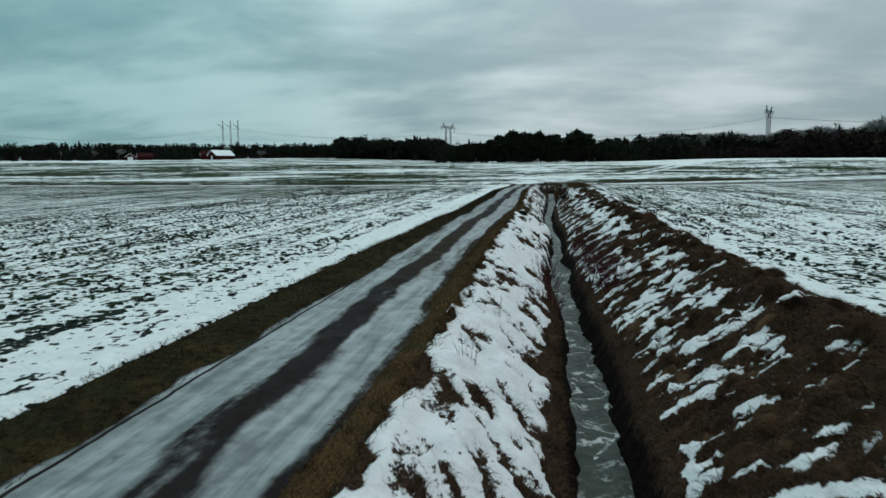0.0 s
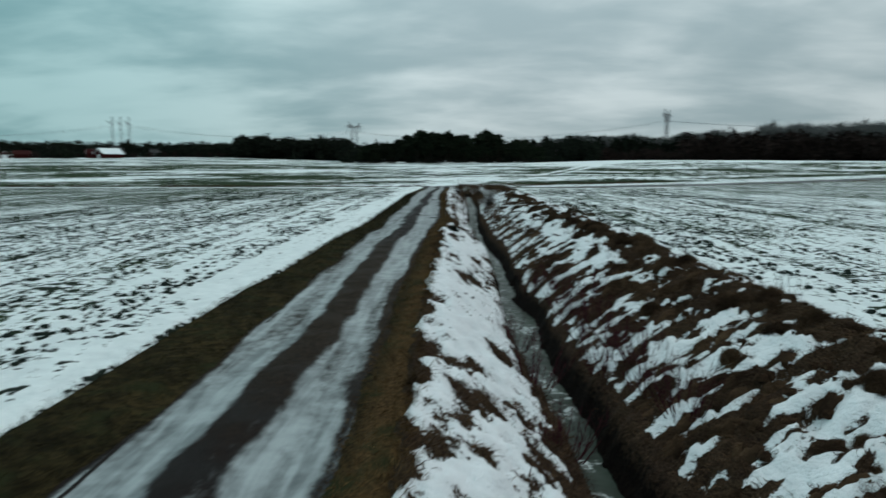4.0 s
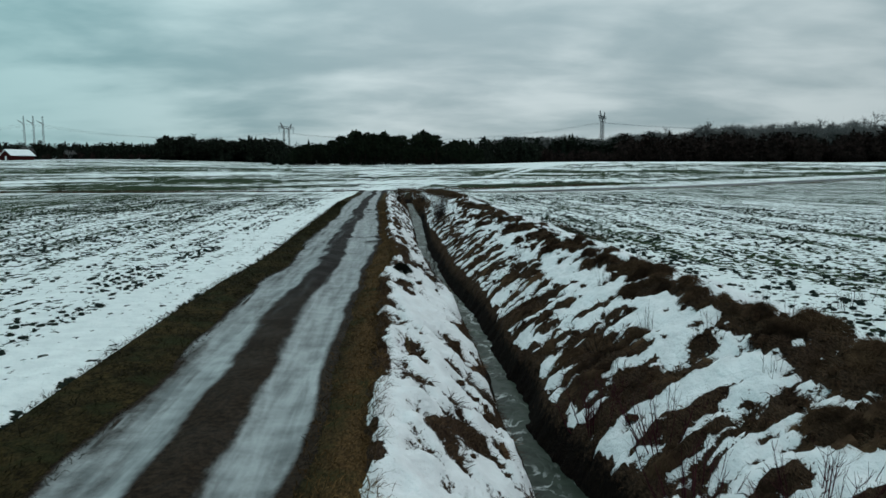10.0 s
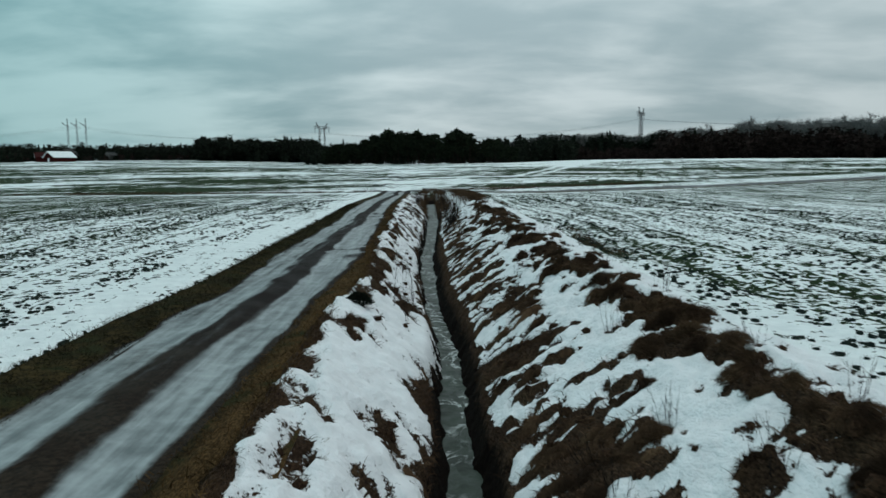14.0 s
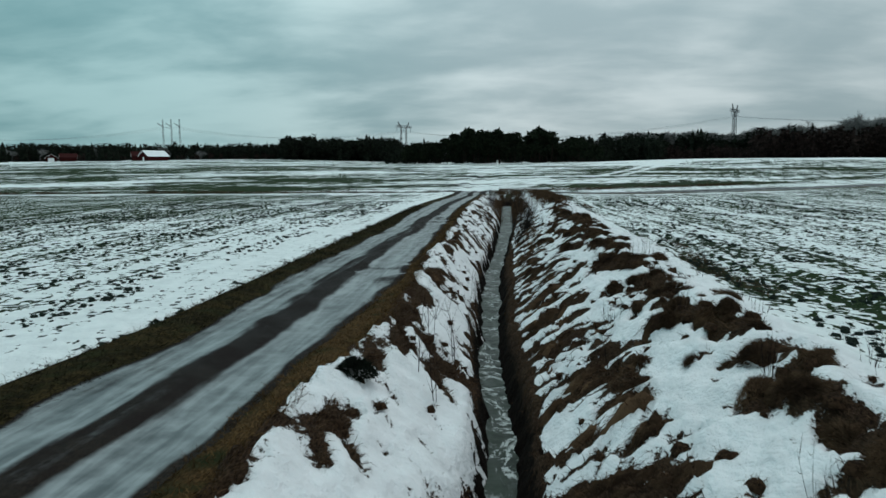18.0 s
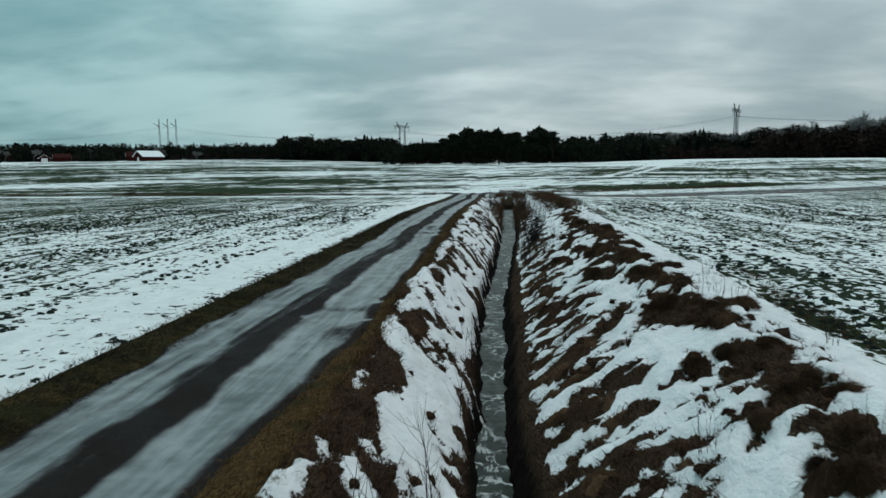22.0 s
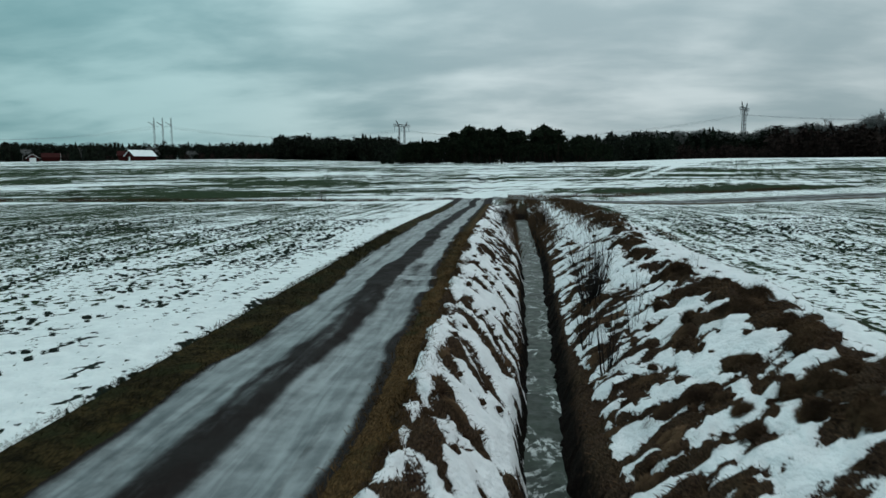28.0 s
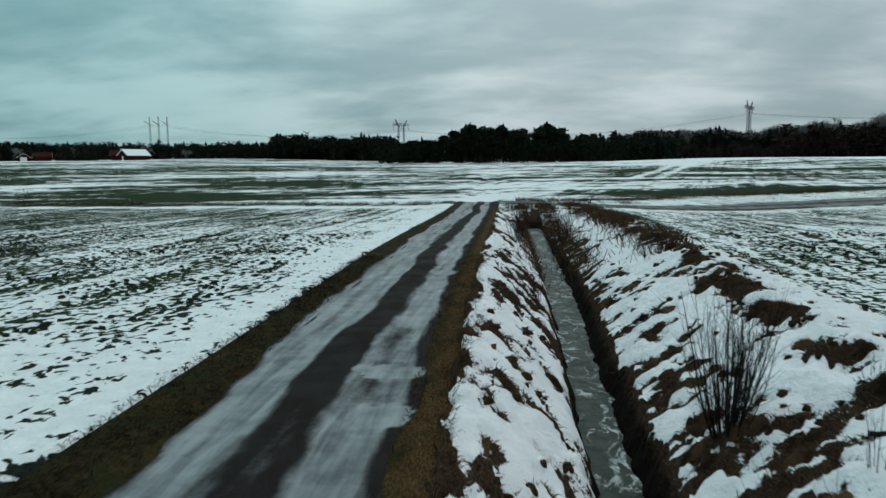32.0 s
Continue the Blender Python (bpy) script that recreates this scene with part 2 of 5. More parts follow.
MATS += ((7.0, 15.3, 0.18, 0.34), (6.6, 14.6, 0.13, 0.2), (6.85, 14.0, 0.22, 0.32), (6.95, 13.3, 0.15, 0.34), (6.3, 13.2, 0.14, 0.16), (5.8, 14.4, 0.16, 0.25))
MATS += ((6.0, 15.8, 0.11, 0.2), (6.75, 12.2, 0.2, 0.3), (5.3, 14.2, 0.2, 0.35), (7.0, 42.2, 0.3, 1.2), (6.75, 34.4, 0.25, 0.9), (6.65, 27.9, 0.24, 0.8))
MATS += ((6.6, 26.2, 0.19, 0.6), (6.7, 25.0, 0.30, 0.45), (6.2, 24.7, 0.12, 0.2), (6.6, 23.9, 0.2, 0.13), (6.3, 23.4, 0.18, 0.2), (6.0, 26.4, 0.24, 0.13))
MATS += ((6.55, 45.3, 0.28, 0.7), (6.7, 40.6, 0.27, 0.8), (6.65, 36.0, 0.34, 0.8), (6.5, 32.0, 0.2, 0.4), (6.7, 30.6, 0.26, 0.7), (6.2, 30.4, 0.11, 0.2))
MATS += ((6.2, 29.5, 0.15, 0.16), (5.8, 30.2, 0.1, 0.18), (5.6, 29.7, 0.12, 0.1), (5.9, 34.1, 0.26, 0.4), (6.7, 52.6, 0.28, 1.0), (6.55, 47.2, 0.2, 0.7))
MATS += ((6.65, 43.3, 0.45, 0.5), (6.6, 41.3, 0.3, 0.15), (5.9, 43.0, 0.16, 0.25), (6.0, 41.3, 0.12, 0.28), (6.85, 39.7, 0.24, 0.6), (5.6, 40.5, 0.14, 0.3))
MATS += ((5.4, 39.1, 0.13, 0.26), (5.9, 38.8, 0.1, 0.16), (5.4, 38.2, 0.16, 0.18), (6.05, 38.0, 0.12, 0.35), (5.6, 37.7, 0.14, 0.1), (6.7, 49.6, 0.25, 0.8))

MATS += ((7.3, 24.2, 0.16, 0.25), (6.85, 22.3, 0.17, 0.25), (6.4, 21.6, 0.13, 0.16), (7.1, 21.9, 0.15, 0.2), (6.75, 20.9, 0.22, 0.25), (6.45, 23.3, 0.1, 0.16))
MATS += ((5.8, 22.2, 0.2, 0.14), (7.1, 20.3, 0.15, 0.2), (7.0, 37.4, 0.3, 0.5), (6.85, 38.5, 0.28, 0.35), (6.5, 37.2, 0.22, 0.2), (6.5, 36.6, 0.2, 0.13))
MATS += ((6.15, 36.7, 0.18, 0.2), (6.1, 37.4, 0.16, 0.16), (5.5, 36.9, 0.2, 0.13), (7.15, 33.0, 0.2, 0.25), (7.25, 28.9, 0.2, 0.3), (7.2, 26.9, 0.15, 0.2))


def snow_cover(x, y):
    """How surely snow lies: over 0.5 it does."""
    w0, w1 = water_edges(y)
    away = step(-2.8, -5.4, x + 0.8 * swing(x / 3, y / 5, 40))
    left = 1.33 - 0.45 * away + 0.10 * away * swing(x / 5, y / 16, 43) + 0.14 * away * swing(x / 0.8, y / 14, 44) + 0.16 * step(18, 45, y) * away * swing(x / 2.6, y / 4.5, 45)
    left = left - 0.10 * away - 0.30 * step(7, 22, -x) - 0.06 * step(14, 26, y) * away - 0.32 * step(28, 70, y) * away
    right = 0.72 + 0.15 * swing(x / 3, y / 9, 53) + 0.12 * swing(x / 0.8, y / 12, 55) + 0.12 * step(18, 45, y) * swing(x / 2.2, y / 4.0, 56) - 0.14 * step(14, 40, x) + (0.55 + 0.3 * step(18, 26, y)) * np.exp(-((x - green_band(y) + 1.2) / 0.7) ** 2)
    right = right - 0.06 * step(18, 26, y) - 0.18 * step(34, 75, y) - 0.22 * step(1.0, 0.2, np.abs(x - green_band(y))) * step(8, 16, y)
    lean = y + 0.10 * x
    lean = lean + 6 * swing(x / 50, y / 40, 63, 2)
    skew = y - 0.22 * x
    far = 0.41 - 0.05 * step(-5, -40, x) + 0.15 * swing(x / 34, lean / 22, 61, 4) + 0.10 * swing(x / 8, lean / 8, 62, 3) + 0.16 * swing(x / 16, skew / 10, 64, 3)
    far = far + 0.30 * step(205, 245, y) * step(5, 50, x) + 0.14 * step(215, 255, y) - 0.07 * np.exp(-((y - 122) / 15) ** 2) + 0.5 * step(-165, -205, x) * step(270, 320, y)
    tram = np.minimum(np.abs(x - 22 - 0.30 * (y - 150)), np.abs(x - 25.5 - 0.30 * (y - 150)))
    far = far + 0.5 * step(1.3, 0.5, tram) * step(140, 155, y)
    # road side of the ditch
    edge_r = road_right(y)
    t = (x - edge_r) / np.maximum(w0 - edge_r, 0.1)
    u, v = turned(x, y, -62)
    comb = swing(u / 0.80, v / 0.15, 71)
    crest = step(11, 16, y) * step(33, 27, y)
    low = 0.10 * step(12, 3, y)
    bankl = 0.74 + 0.20 * np.exp(-((t - 0.06) / 0.08) ** 2) * step(20, 23, y) * step(44, 40, y) + 0.07 * step(17, 12, y) * step(4, 9, y) - 0.09 * step(6, 2, y) - 0.55 * step(0.88 - low, 1.03 - low, t) + (0.24 + 0.12 * step(32, 40, y)) * comb * step(0.1, 0.4, t) - 0.05 * step(22, 30, y) + 0.17 * swing(x / 0.6, y / 1.3, 72)
    bankl = bankl + 0.10 * swing(x / 0.24, y / 0.3, 74) - 0.13 * step(0.35, 0.75, t) - (0.10 + 0.02 * crest) * np.exp(-((t - 0.22) / 0.16) ** 2) * (1 + 1.2 * swing(x * 0, y / 1.1, 73))
    bankl = bankl + 0.16 * crest * step(0.32, 0.48, t) * step(0.92, 0.8, t)
    bankl = bankl + 0.14 * step(-3, -6, y) - 0.05 * step(9, 12, y) * step(20, 17, y) - 0.07 * step(0.35, 0.7, t) * step(22, 16, y) * step(-4, 0, y)
    for cx, cy in CREST:
        bankl = bankl - 0.75 * np.exp(-((x - cx - 0.12 - 0.20 * (cy - y)) / 0.13) ** 2 - ((y - cy) / 0.48) ** 2)
    # field side of the ditch
    t = (x - w1) / BANK
    u, v = turned(x, y, 4)
    comb = swing(u / 0.48, v / 0.13, 81)
    near_edge = 0.03 * step(40, 46, y) - 0.05 * step(9, 2, y) - 0.03 * step(33, 35, y) * step(43, 41, y)
    bankr = 0.535 - 0.95 * step(0.095 + 0.04 * step(20, 24, y) - near_edge, 0.03 + 0.04 * step(20, 24, y) - near_edge, t) + (0.36 - 0.16 * step(0.5, 0.9, t)) * comb + 0.13 * swing(x / 0.9, y / 1.0, 82)
    bankr = bankr + 0.22 * swing(x / 0.50, y / 0.30, 85) + 0.16 * swing(x / 0.24, y / 0.2, 84) + 0.05 * step(10, 24, y) - 0.05 * step(24, 34, y) - 0.03 * step(30, 36, y) * step(47, 43, y) - 0.17 * step(3, -4, y) + 0.07 * step(0, 5, y) * step(13, 10, y)
    bankr = bankr + 0.26 * np.exp(-((t - 0.66) / 0.19) ** 2) * step(12, 22, y) - (0.26 + 0.2 * step(49, 53, y)) * np.exp(-((t - 1.0) / 0.15) ** 2) * (1 + 0.6 * swing(x / 1.2, y / 1.6, 83))
    bankr = bankr - 0.09 * step(0.75, 0.40, t) * step(8, 12, y) * step(38, 34, y) - 0.07 * step(0.5, 0.2, t) * step(-1, 2, y) * step(11, 8, y) - 0.04 * step(-2, -6, y)
    bankr = bankr - (0.11 - 0.09 * step(17, 21, y)) * step(0.60, 0.25, t) * step(8, 13, y) * step(36, 33, y) + 0.10 * step(0.48, 0.62, t) * step(8, 13, y)
    bankr = bankr + 0.18 * step(43, 47, y) * np.exp(-((t - 0.50) / 0.22) ** 2)
    bankr = bankr - 0.6 * np.exp(-((x - 4.75) / 0.4) ** 2 - ((y - 45.7) / 0.5) ** 2)
    # the upper slope is smooth drifted snow with mats of grass showing through
    clean = step(0.50, 0.72, t) * step(6, 13, y)
    bankr = bankr * (1 - clean) + clean * (0.76 + 0.12 * swing(x / 0.9, y / 1.0, 82) + 0.19 * swing(x / 0.5, y / 0.3, 85) + 0.10 * comb - 0.36 * step(48, 53, y) * np.exp(-((t - 1.0) / 0.17) ** 2))
    bankr = bankr - 0.16 * np.exp(-((t - 1.0) / 0.28) ** 2) * step(14, 10, y) * step(4, 7, y) - 0.09 * step(5, 1, y) - 0.06 * step(0.5, 0.3, t) * step(3, 5, y) * step(9, 7, y)
    wx, wy = x + 0.11 * swing(x / 0.3, y / 0.3, 86), y + 0.20 * swing(x / 0.3, y / 0.3, 87)
    for cx, cy, a, b in MATS:
        bankr = bankr - 0.80 * np.exp(-(((wx - cx - 0.25 * (cy - wy)) / (a + 0.05)) ** 2 + ((wy - cy) / (b + 0.06)) ** 2) ** 1.4)
    bank = np.where(x < 0.5 * (w0 + w1), bankl, bankr)
    near = np.where(x < 0, left, right)
    zone = bank_zone(x, y)
    near = near * (1 - zone) + bank * zone
    f = far_field(x, y)
    c = near * (1 - f) + far * f
    c = c + 0.85 * np.exp(-((y - 89.8) / 1.6) ** 2) * step(-2.5, -5, x) - 0.5 * np.exp(-((y - 93.2) / 1.1) ** 2) * step(-2.5, -5, x)
    # thin snow wears off beside the road
    edge_l = road_left(y)
    worn = step(edge_l - 0.12, edge_l + 0.10, x + 0.09 * swing(y / 0.9, y * 0 + 1, 92)) * (1 - step(edge_r - 0.10, edge_r + 0.10, x + 0.11 * swing(y / 0.7, y * 0 + 5, 93)))
    c = c - 1.2 * worn * (1 - step(JUNCTION + 4, JUNCTION + 7, y))
    off = y - 97 - 0.65 * (x - 19)
    c = c + (0.60 * np.exp(-(off / 5.5) ** 4) - 0.40 * np.exp(-((off - 12) / 5) ** 2)) * step(9, 14, x)
    cross = np.exp(-((y - track_line(x)) / (track_half(x) + 0.3)) ** 4) * step(-2, 3, x)
    c = c + 0.6 * np.exp(-((y - track_line(x) + track_half(x) + 2.0) / 1.5) ** 2) * step(6, 9, x) * step(40, 30, x)
    return np.clip(c - 0.8 * cross, -0.5, 1.5)


def track_line(x):
    """The middle of the crossing track, which swings towards the road on its way to the right."""
    return 96.0 - 9.6 * step(2, 14, x) + 0.66 * np.maximum(x - 17, 0)


def track_half(x):
    return 1.5 + 1.5 * step(8, 16, x)


# ---- materials ----
def material(name):
    m = bpy.data.materials.new(name)
    m.use_nodes = True
    return m, Tree(m.node_tree)


def ground_material():
    m, n = material("snowy_ground")
    p = n.place()
    cover, bank, green = n.attr("cover"), n.attr("bank"), n.attr("green")
    px, py, pz = n.xyz(p)
    clods = n.noise(n.scaled(p, (1, 0.8, 1)), 6.2, 2.0, 0.5, 0.3)
    patch = n.noise(n.scaled(p, (1, 0.7, 1)), 1.05, 3, 0.55)
    strip = n.noise(n.join(n.math("MULTIPLY", px, 1.9), n.math("MULTIPLY", py, 0.05), 0.0), 1.0, 3, 0.6)
    along = n.math("SUBTRACT", px, n.math("MULTIPLY", py, 0.30))
    furrow = n.noise(n.join(along, n.math("MULTIPLY", py, 0.045), 0.0), 1.0, 4, 0.62)
    drill = n.noise(n.join(n.math("MULTIPLY", px, 0.012), n.math("MULTIPLY", n.math("SUBTRACT", py, n.math("MULTIPLY", px, 0.15)), 0.17), 0.0), 1.0, 4, 0.7)
    clod = n.noise(n.scaled(p, (1, 0.7, 1), 17), 0.45, 5, 0.65)
    small = n.noise(p, 9.0, 5, 0.62)
    tiny = n.noise(p, 38.0, 3, 0.6)

    def about(v, k):
        return n.math("MULTIPLY", n.math("SUBTRACT", v, 0.5), k)

    lumps = n.math("MULTIPLY", n.math("ADD", n.math("ADD", about(clods, 4.6), about(patch, 1.9)), about(strip, 3.3)), n.attr("lumpy"))
    lumps = n.math("ADD", lumps, n.math("MULTIPLY", n.math("ADD", n.math("ADD", about(furrow, 0.9), about(drill, 1.8)), about(clod, 1.8)), n.attr("far")))
    field = n.math("ADD", n.math("ADD", cover, lumps), n.math("ADD", about(small, n.ramp(bank, 0.0, 1.0, 1.15, 0.8)), about(tiny, 0.4)))
    mask = n.ramp(field, 0.46, 0.54)
    grain = n.noise(p, 3.0, 6, 0.6)
    snow = n.mix(n.ramp(grain, 0.3, 0.7), (0.71, 0.75, 0.765), (0.82, 0.86, 0.87))
    # Lens colour cast painted in: bank snow tinted less cyan than field snow.
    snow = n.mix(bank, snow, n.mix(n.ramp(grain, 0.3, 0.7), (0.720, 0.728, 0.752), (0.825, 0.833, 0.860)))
    straw = n.noise(n.scaled(p, (1, 0.35, 1), 52), 42.0, 4, 0.65)
    grass = n.mix(n.ramp(straw, 0.3, 0.7), (0.013, 0.0075, 0.006), (0.072, 0.043, 0.028))
    grass = n.mix(n.ramp(n.noise(p, 1.3, 3), 0.35, 0.7), grass, n.mix(n.ramp(straw, 0.3, 0.75), (0.017, 0.011, 0.008), (0.100, 0.063, 0.037)))
    soil = n.mix(n.ramp(n.noise(p, 14.0, 5, 0.7), 0.3, 0.7), (0.007, 0.012, 0.011), (0.027, 0.037, 0.028))
    crop = n.mix(n.ramp(n.noise(p, 26.0, 4, 0.65), 0.35, 0.7), (0.008, 0.017, 0.008), (0.036, 0.060, 0.022))
    bare = n.mix(green, soil, crop)
    # Shade under the bank, painted as near-black soil just above the ditch water.
    foot_shade = n.mix(n.ramp(n.noise(p, 18.0, 4, 0.65), 0.3, 0.7), (0.003, 0.002, 0.002), (0.012, 0.008, 0.006))
    shade_mask = n.math("MULTIPLY", n.ramp(n.math("ADD", pz, about(small, 0.8)), -0.85, -1.15), bank)
    bare = n.mix(shade_mask, n.mix(bank, bare, grass), foot_shade)
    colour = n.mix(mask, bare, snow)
    relief = n.math("ADD", n.math("MULTIPLY", mask, 0.6), n.math("ADD", n.math("MULTIPLY", straw, n.math("SUBTRACT", 1.0, mask)), n.math("ADD", n.math("MULTIPLY", grain, 0.6), n.math("MULTIPLY", n.noise(p, 8.0, 5, 0.62), 1.3))))
    n.surface(colour, n.ramp(mask, 0, 1, 0.95, 0.62), n.bump(relief, 0.08, 0.8), specular=0.05)
    return m


def road_material():
    m, n = material("icy_gravel")
    p = n.place()
    ice, grass = n.attr("ice"), n.attr("grass")
    x, y, _ = n.xyz(p)
    streak = n.noise(n.scaled(p, (2.4, 0.34, 1)), 1.2, 5, 0.55, 0.7)
    blot = n.noise(p, 1.1, 5, 0.6)
    fleck = n.noise(p, 16.0, 4, 0.65)

    def about(v, k):
        return n.math("MULTIPLY", n.math("SUBTRACT", v, 0.5), k)

    mottle = about(n.noise(n.scaled(p, (1.4, 0.8, 1)), 5.0, 3, 0.6), n.ramp(y, 4.0, 16.0, 0.65, 0.25))
    ij = n.math("ADD", n.math("ADD", ice, about(streak, 0.8)), n.math("ADD", n.math("ADD", about(blot, 0.35), mottle), about(fleck, 0.18)))
    mask = n.ramp(ij, 0.15, 0.74)
    wander = about(n.noise(n.scaled(p, (0.1, 0.6, 1)), 1.4, 4, 0.6), 0.12)
    groove = n.ramp(n.math("ABSOLUTE", n.math("ADD", n.math("ADD", x, n.ramp(y, 28.0, 36.0, 0.93, 1.0)), wander)), 0.034, 0.014)
    groove = n.math("MULTIPLY", groove, n.ramp(n.math("ADD", n.noise(n.scaled(p, (0.1, 0.35, 1)), 1.0, 3), n.ramp(y, 0.0, -3.5, -0.08, 0.14)), 0.46, 0.52))
    mask = n.math("MULTIPLY", mask, n.math("SUBTRACT", 1.0, groove))
    stone = n.noise(p, 60.0, 4, 0.7)
    gravel = n.mix(n.ramp(stone, 0.3, 0.75), (0.007, 0.006, 0.006), (0.028, 0.023, 0.022))
    gravel = n.mix(n.ramp(blot, 0.4, 0.7), gravel, n.mix(stone, (0.008, 0.006, 0.006), (0.024, 0.017, 0.016)))
    earth = n.mix(n.ramp(n.math("ADD", n.math("MULTIPLY", stone, 0.5), n.math("MULTIPLY", fleck, 0.5)), 0.36, 0.64), (0.006, 0.004, 0.003), (0.037, 0.025, 0.017))
    gravel = n.mix(n.math("MAXIMUM", n.ramp(n.math("ADD", y, about(blot, 16.0)), 12.0, 24.0), n.ramp(n.math("ADD", y, about(blot, 8.0)), 4.0, -2.0)), earth, gravel)
    worn = n.math("ADD", n.math("MULTIPLY", n.noise(n.scaled(p, (3.2, 0.28, 1)), 1.6, 5, 0.55, 0.5), 0.6), n.math("MULTIPLY", n.noise(p, 2.4, 4, 0.6), 0.4))
    white = n.mix(n.ramp(worn, 0.34, 0.66), (0.095, 0.107, 0.112), (0.325, 0.355, 0.365))
    thin = n.mix(n.ramp(worn, 0.32, 0.68), (0.058, 0.068, 0.074), (0.265, 0.292, 0.302))
    white = n.mix(n.ramp(n.math("ADD", y, about(blot, 14.0)), 12.0, 24.0), white, thin)
    straw = n.noise(n.scaled(p, (1, 0.4, 1)), 45.0, 4, 0.65)
    tuft = n.math("ADD", n.math("MULTIPLY", straw, 0.55), n.math("MULTIPLY", n.noise(p, 6.0, 4, 0.6), 0.45))
    turf = n.mix(n.ramp(tuft, 0.36, 0.66), (0.005, 0.0045, 0.0025), (0.040, 0.030, 0.013))
    warm = n.mix(n.ramp(straw, 0.3, 0.72), (0.020, 0.012, 0.006), (0.120, 0.070, 0.030))
    turf = n.mix(n.math("GREATER_THAN", x, 0.0), n.mix(n.ramp(n.noise(p, 0.8, 4, 0.6), 0.42, 0.66), turf, n.mix(n.ramp(tuft, 0.36, 0.66), (0.011, 0.008, 0.004), (0.070, 0.050, 0.020))), n.mix(n.ramp(n.math("ADD", x, about(fleck, 0.5)), 1.15, 1.5), turf, warm))
    turf = n.mix(n.ramp(n.noise(p, 1.7, 4), 0.48, 0.7), turf, n.mix(straw, (0.009, 0.011, 0.005), (0.036, 0.038, 0.016)))
    gj = n.math("ADD", grass, n.math("MULTIPLY", n.math("SUBTRACT", fleck, 0.5), 0.8))
    gmask = n.ramp(gj, 0.44, 0.58)
    base = n.mix(mask, gravel, white)
    colour = n.mix(gmask, base, turf)
    wet = n.mix(mask, n.ramp(blot, 0.35, 0.65, 0.65, 0.85), (0.42, 0.42, 0.42))
    rough = n.mix(gmask, wet, (0.95, 0.95, 0.95))
    relief = n.math("ADD", n.math("MULTIPLY", stone, n.ramp(mask, 0, 1, 0.5, 0.08)), n.math("MULTIPLY", n.math("MULTIPLY", straw, gmask), 1.5))
    n.surface(colour, rough, n.bump(relief, 0.03, 0.6), specular=n.ramp(mask, 0, 1, 0.03, 0.18))
    return m


def ice_material():
    m, n = material("ditch_ice")
    p = n.place()
    swirl = n.noise(n.scaled(p, (1.0, 0.6, 1)), 1.7, 4, 0.55, 1.2)
    vein = n.math("ABSOLUTE", n.math("SUBTRACT", swirl, 0.5))
    white = n.math("MULTIPLY", n.ramp(vein, 0.050, 0.010), n.ramp(n.noise(p, 5.0, 4, 0.7), 0.40, 0.56))
    patch = n.ramp(n.noise(p, 0.8, 3), 0.42, 0.58, 0.05, 1.0)
    white = n.math("MULTIPLY", white, patch)
    clear = n.mix(n.ramp(n.noise(p, 1.7, 4), 0.3, 0.7), (0.010, 0.018, 0.012), (0.028, 0.043, 0.032))
    colour = n.mix(white, clear, (0.46, 0.50, 0.50))
    rough = n.ramp(n.noise(p, 5.0, 4), 0.3, 0.7, 0.28, 0.5)
    n.surface(colour, rough, n.bump(n.noise(p, 12.0, 3), 0.008, 0.3), specular=0.07)
    return m


def plain_material(name, dark, light, scale=8.0, rough=0.85, stretch=(1, 1, 1), by_island=0.0, metal=0.0):
    m, n = material(name)
    p = n.place()
    fac = n.ramp(n.noise(n.scaled(p, stretch), scale, 4, 0.6), 0.3, 0.7)
    colour = n.mix(fac, dark, light)
    if by_island:
        shade = n.ramp(n.island(), 0, 1, 1 - by_island, 1 + by_island, soft=False)
        colour = n.vec("MULTIPLY", colour, n.join(shade, shade, shade))
    n.surface(colour, rough, metal=metal, specular=0.5 if rough < 0.5 else 0.04)
    return m


GROUND, ROAD, ICE = ground_material(), road_material(), ice_material()
NEEDLES = plain_material("conifer_needles", (0.007, 0.009, 0.007), (0.020, 0.025, 0.017), 0.6, 0.95, by_island=0.5)
PINE = plain_material("pine_needles", (0.007, 0.011, 0.007), (0.024, 0.032, 0.018), 0.8, 0.95, by_island=0.5)
BARK = plain_material("bark", (0.010, 0.008, 0.007), (0.036, 0.026, 0.020), 3.0, 0.95)
# Paler than bark: distance haze is mixed into the twig colour.
TWIG = plain_material("bare_twigs", (0.12, 0.12, 0.12), (0.22, 0.215, 0.21), 2.0, 0.95)
DRY = plain_material("dry_grass", (0.023, 0.0135, 0.009), (0.106, 0.063, 0.037), 1.6, 0.95, by_island=0.45)
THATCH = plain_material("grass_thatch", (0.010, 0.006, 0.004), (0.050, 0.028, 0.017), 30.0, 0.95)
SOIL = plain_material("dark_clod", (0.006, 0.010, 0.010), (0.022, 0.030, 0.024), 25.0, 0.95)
RED = plain_material("red_boards", (0.022, 0.005, 0.005), (0.046, 0.010, 0.009), 4.0, 0.9, (6, 6, 0.4))
WHITE = plain_material("white_paint", (0.62, 0.64, 0.65), (0.78, 0.79, 0.79), 3.0, 0.6)
ROOFSNOW = plain_material("roof_snow", (0.72, 0.78, 0.80), (0.83, 0.87, 0.88), 0.8, 0.7)
STEEL = plain_material("galvanised_steel", (0.10, 0.105, 0.11), (0.18, 0.185, 0.19), 0.5, 0.6, metal=0.3)
GLASS = plain_material("dark_glass", (0.01, 0.012, 0.015), (0.025, 0.03, 0.035), 0.5, 0.08)

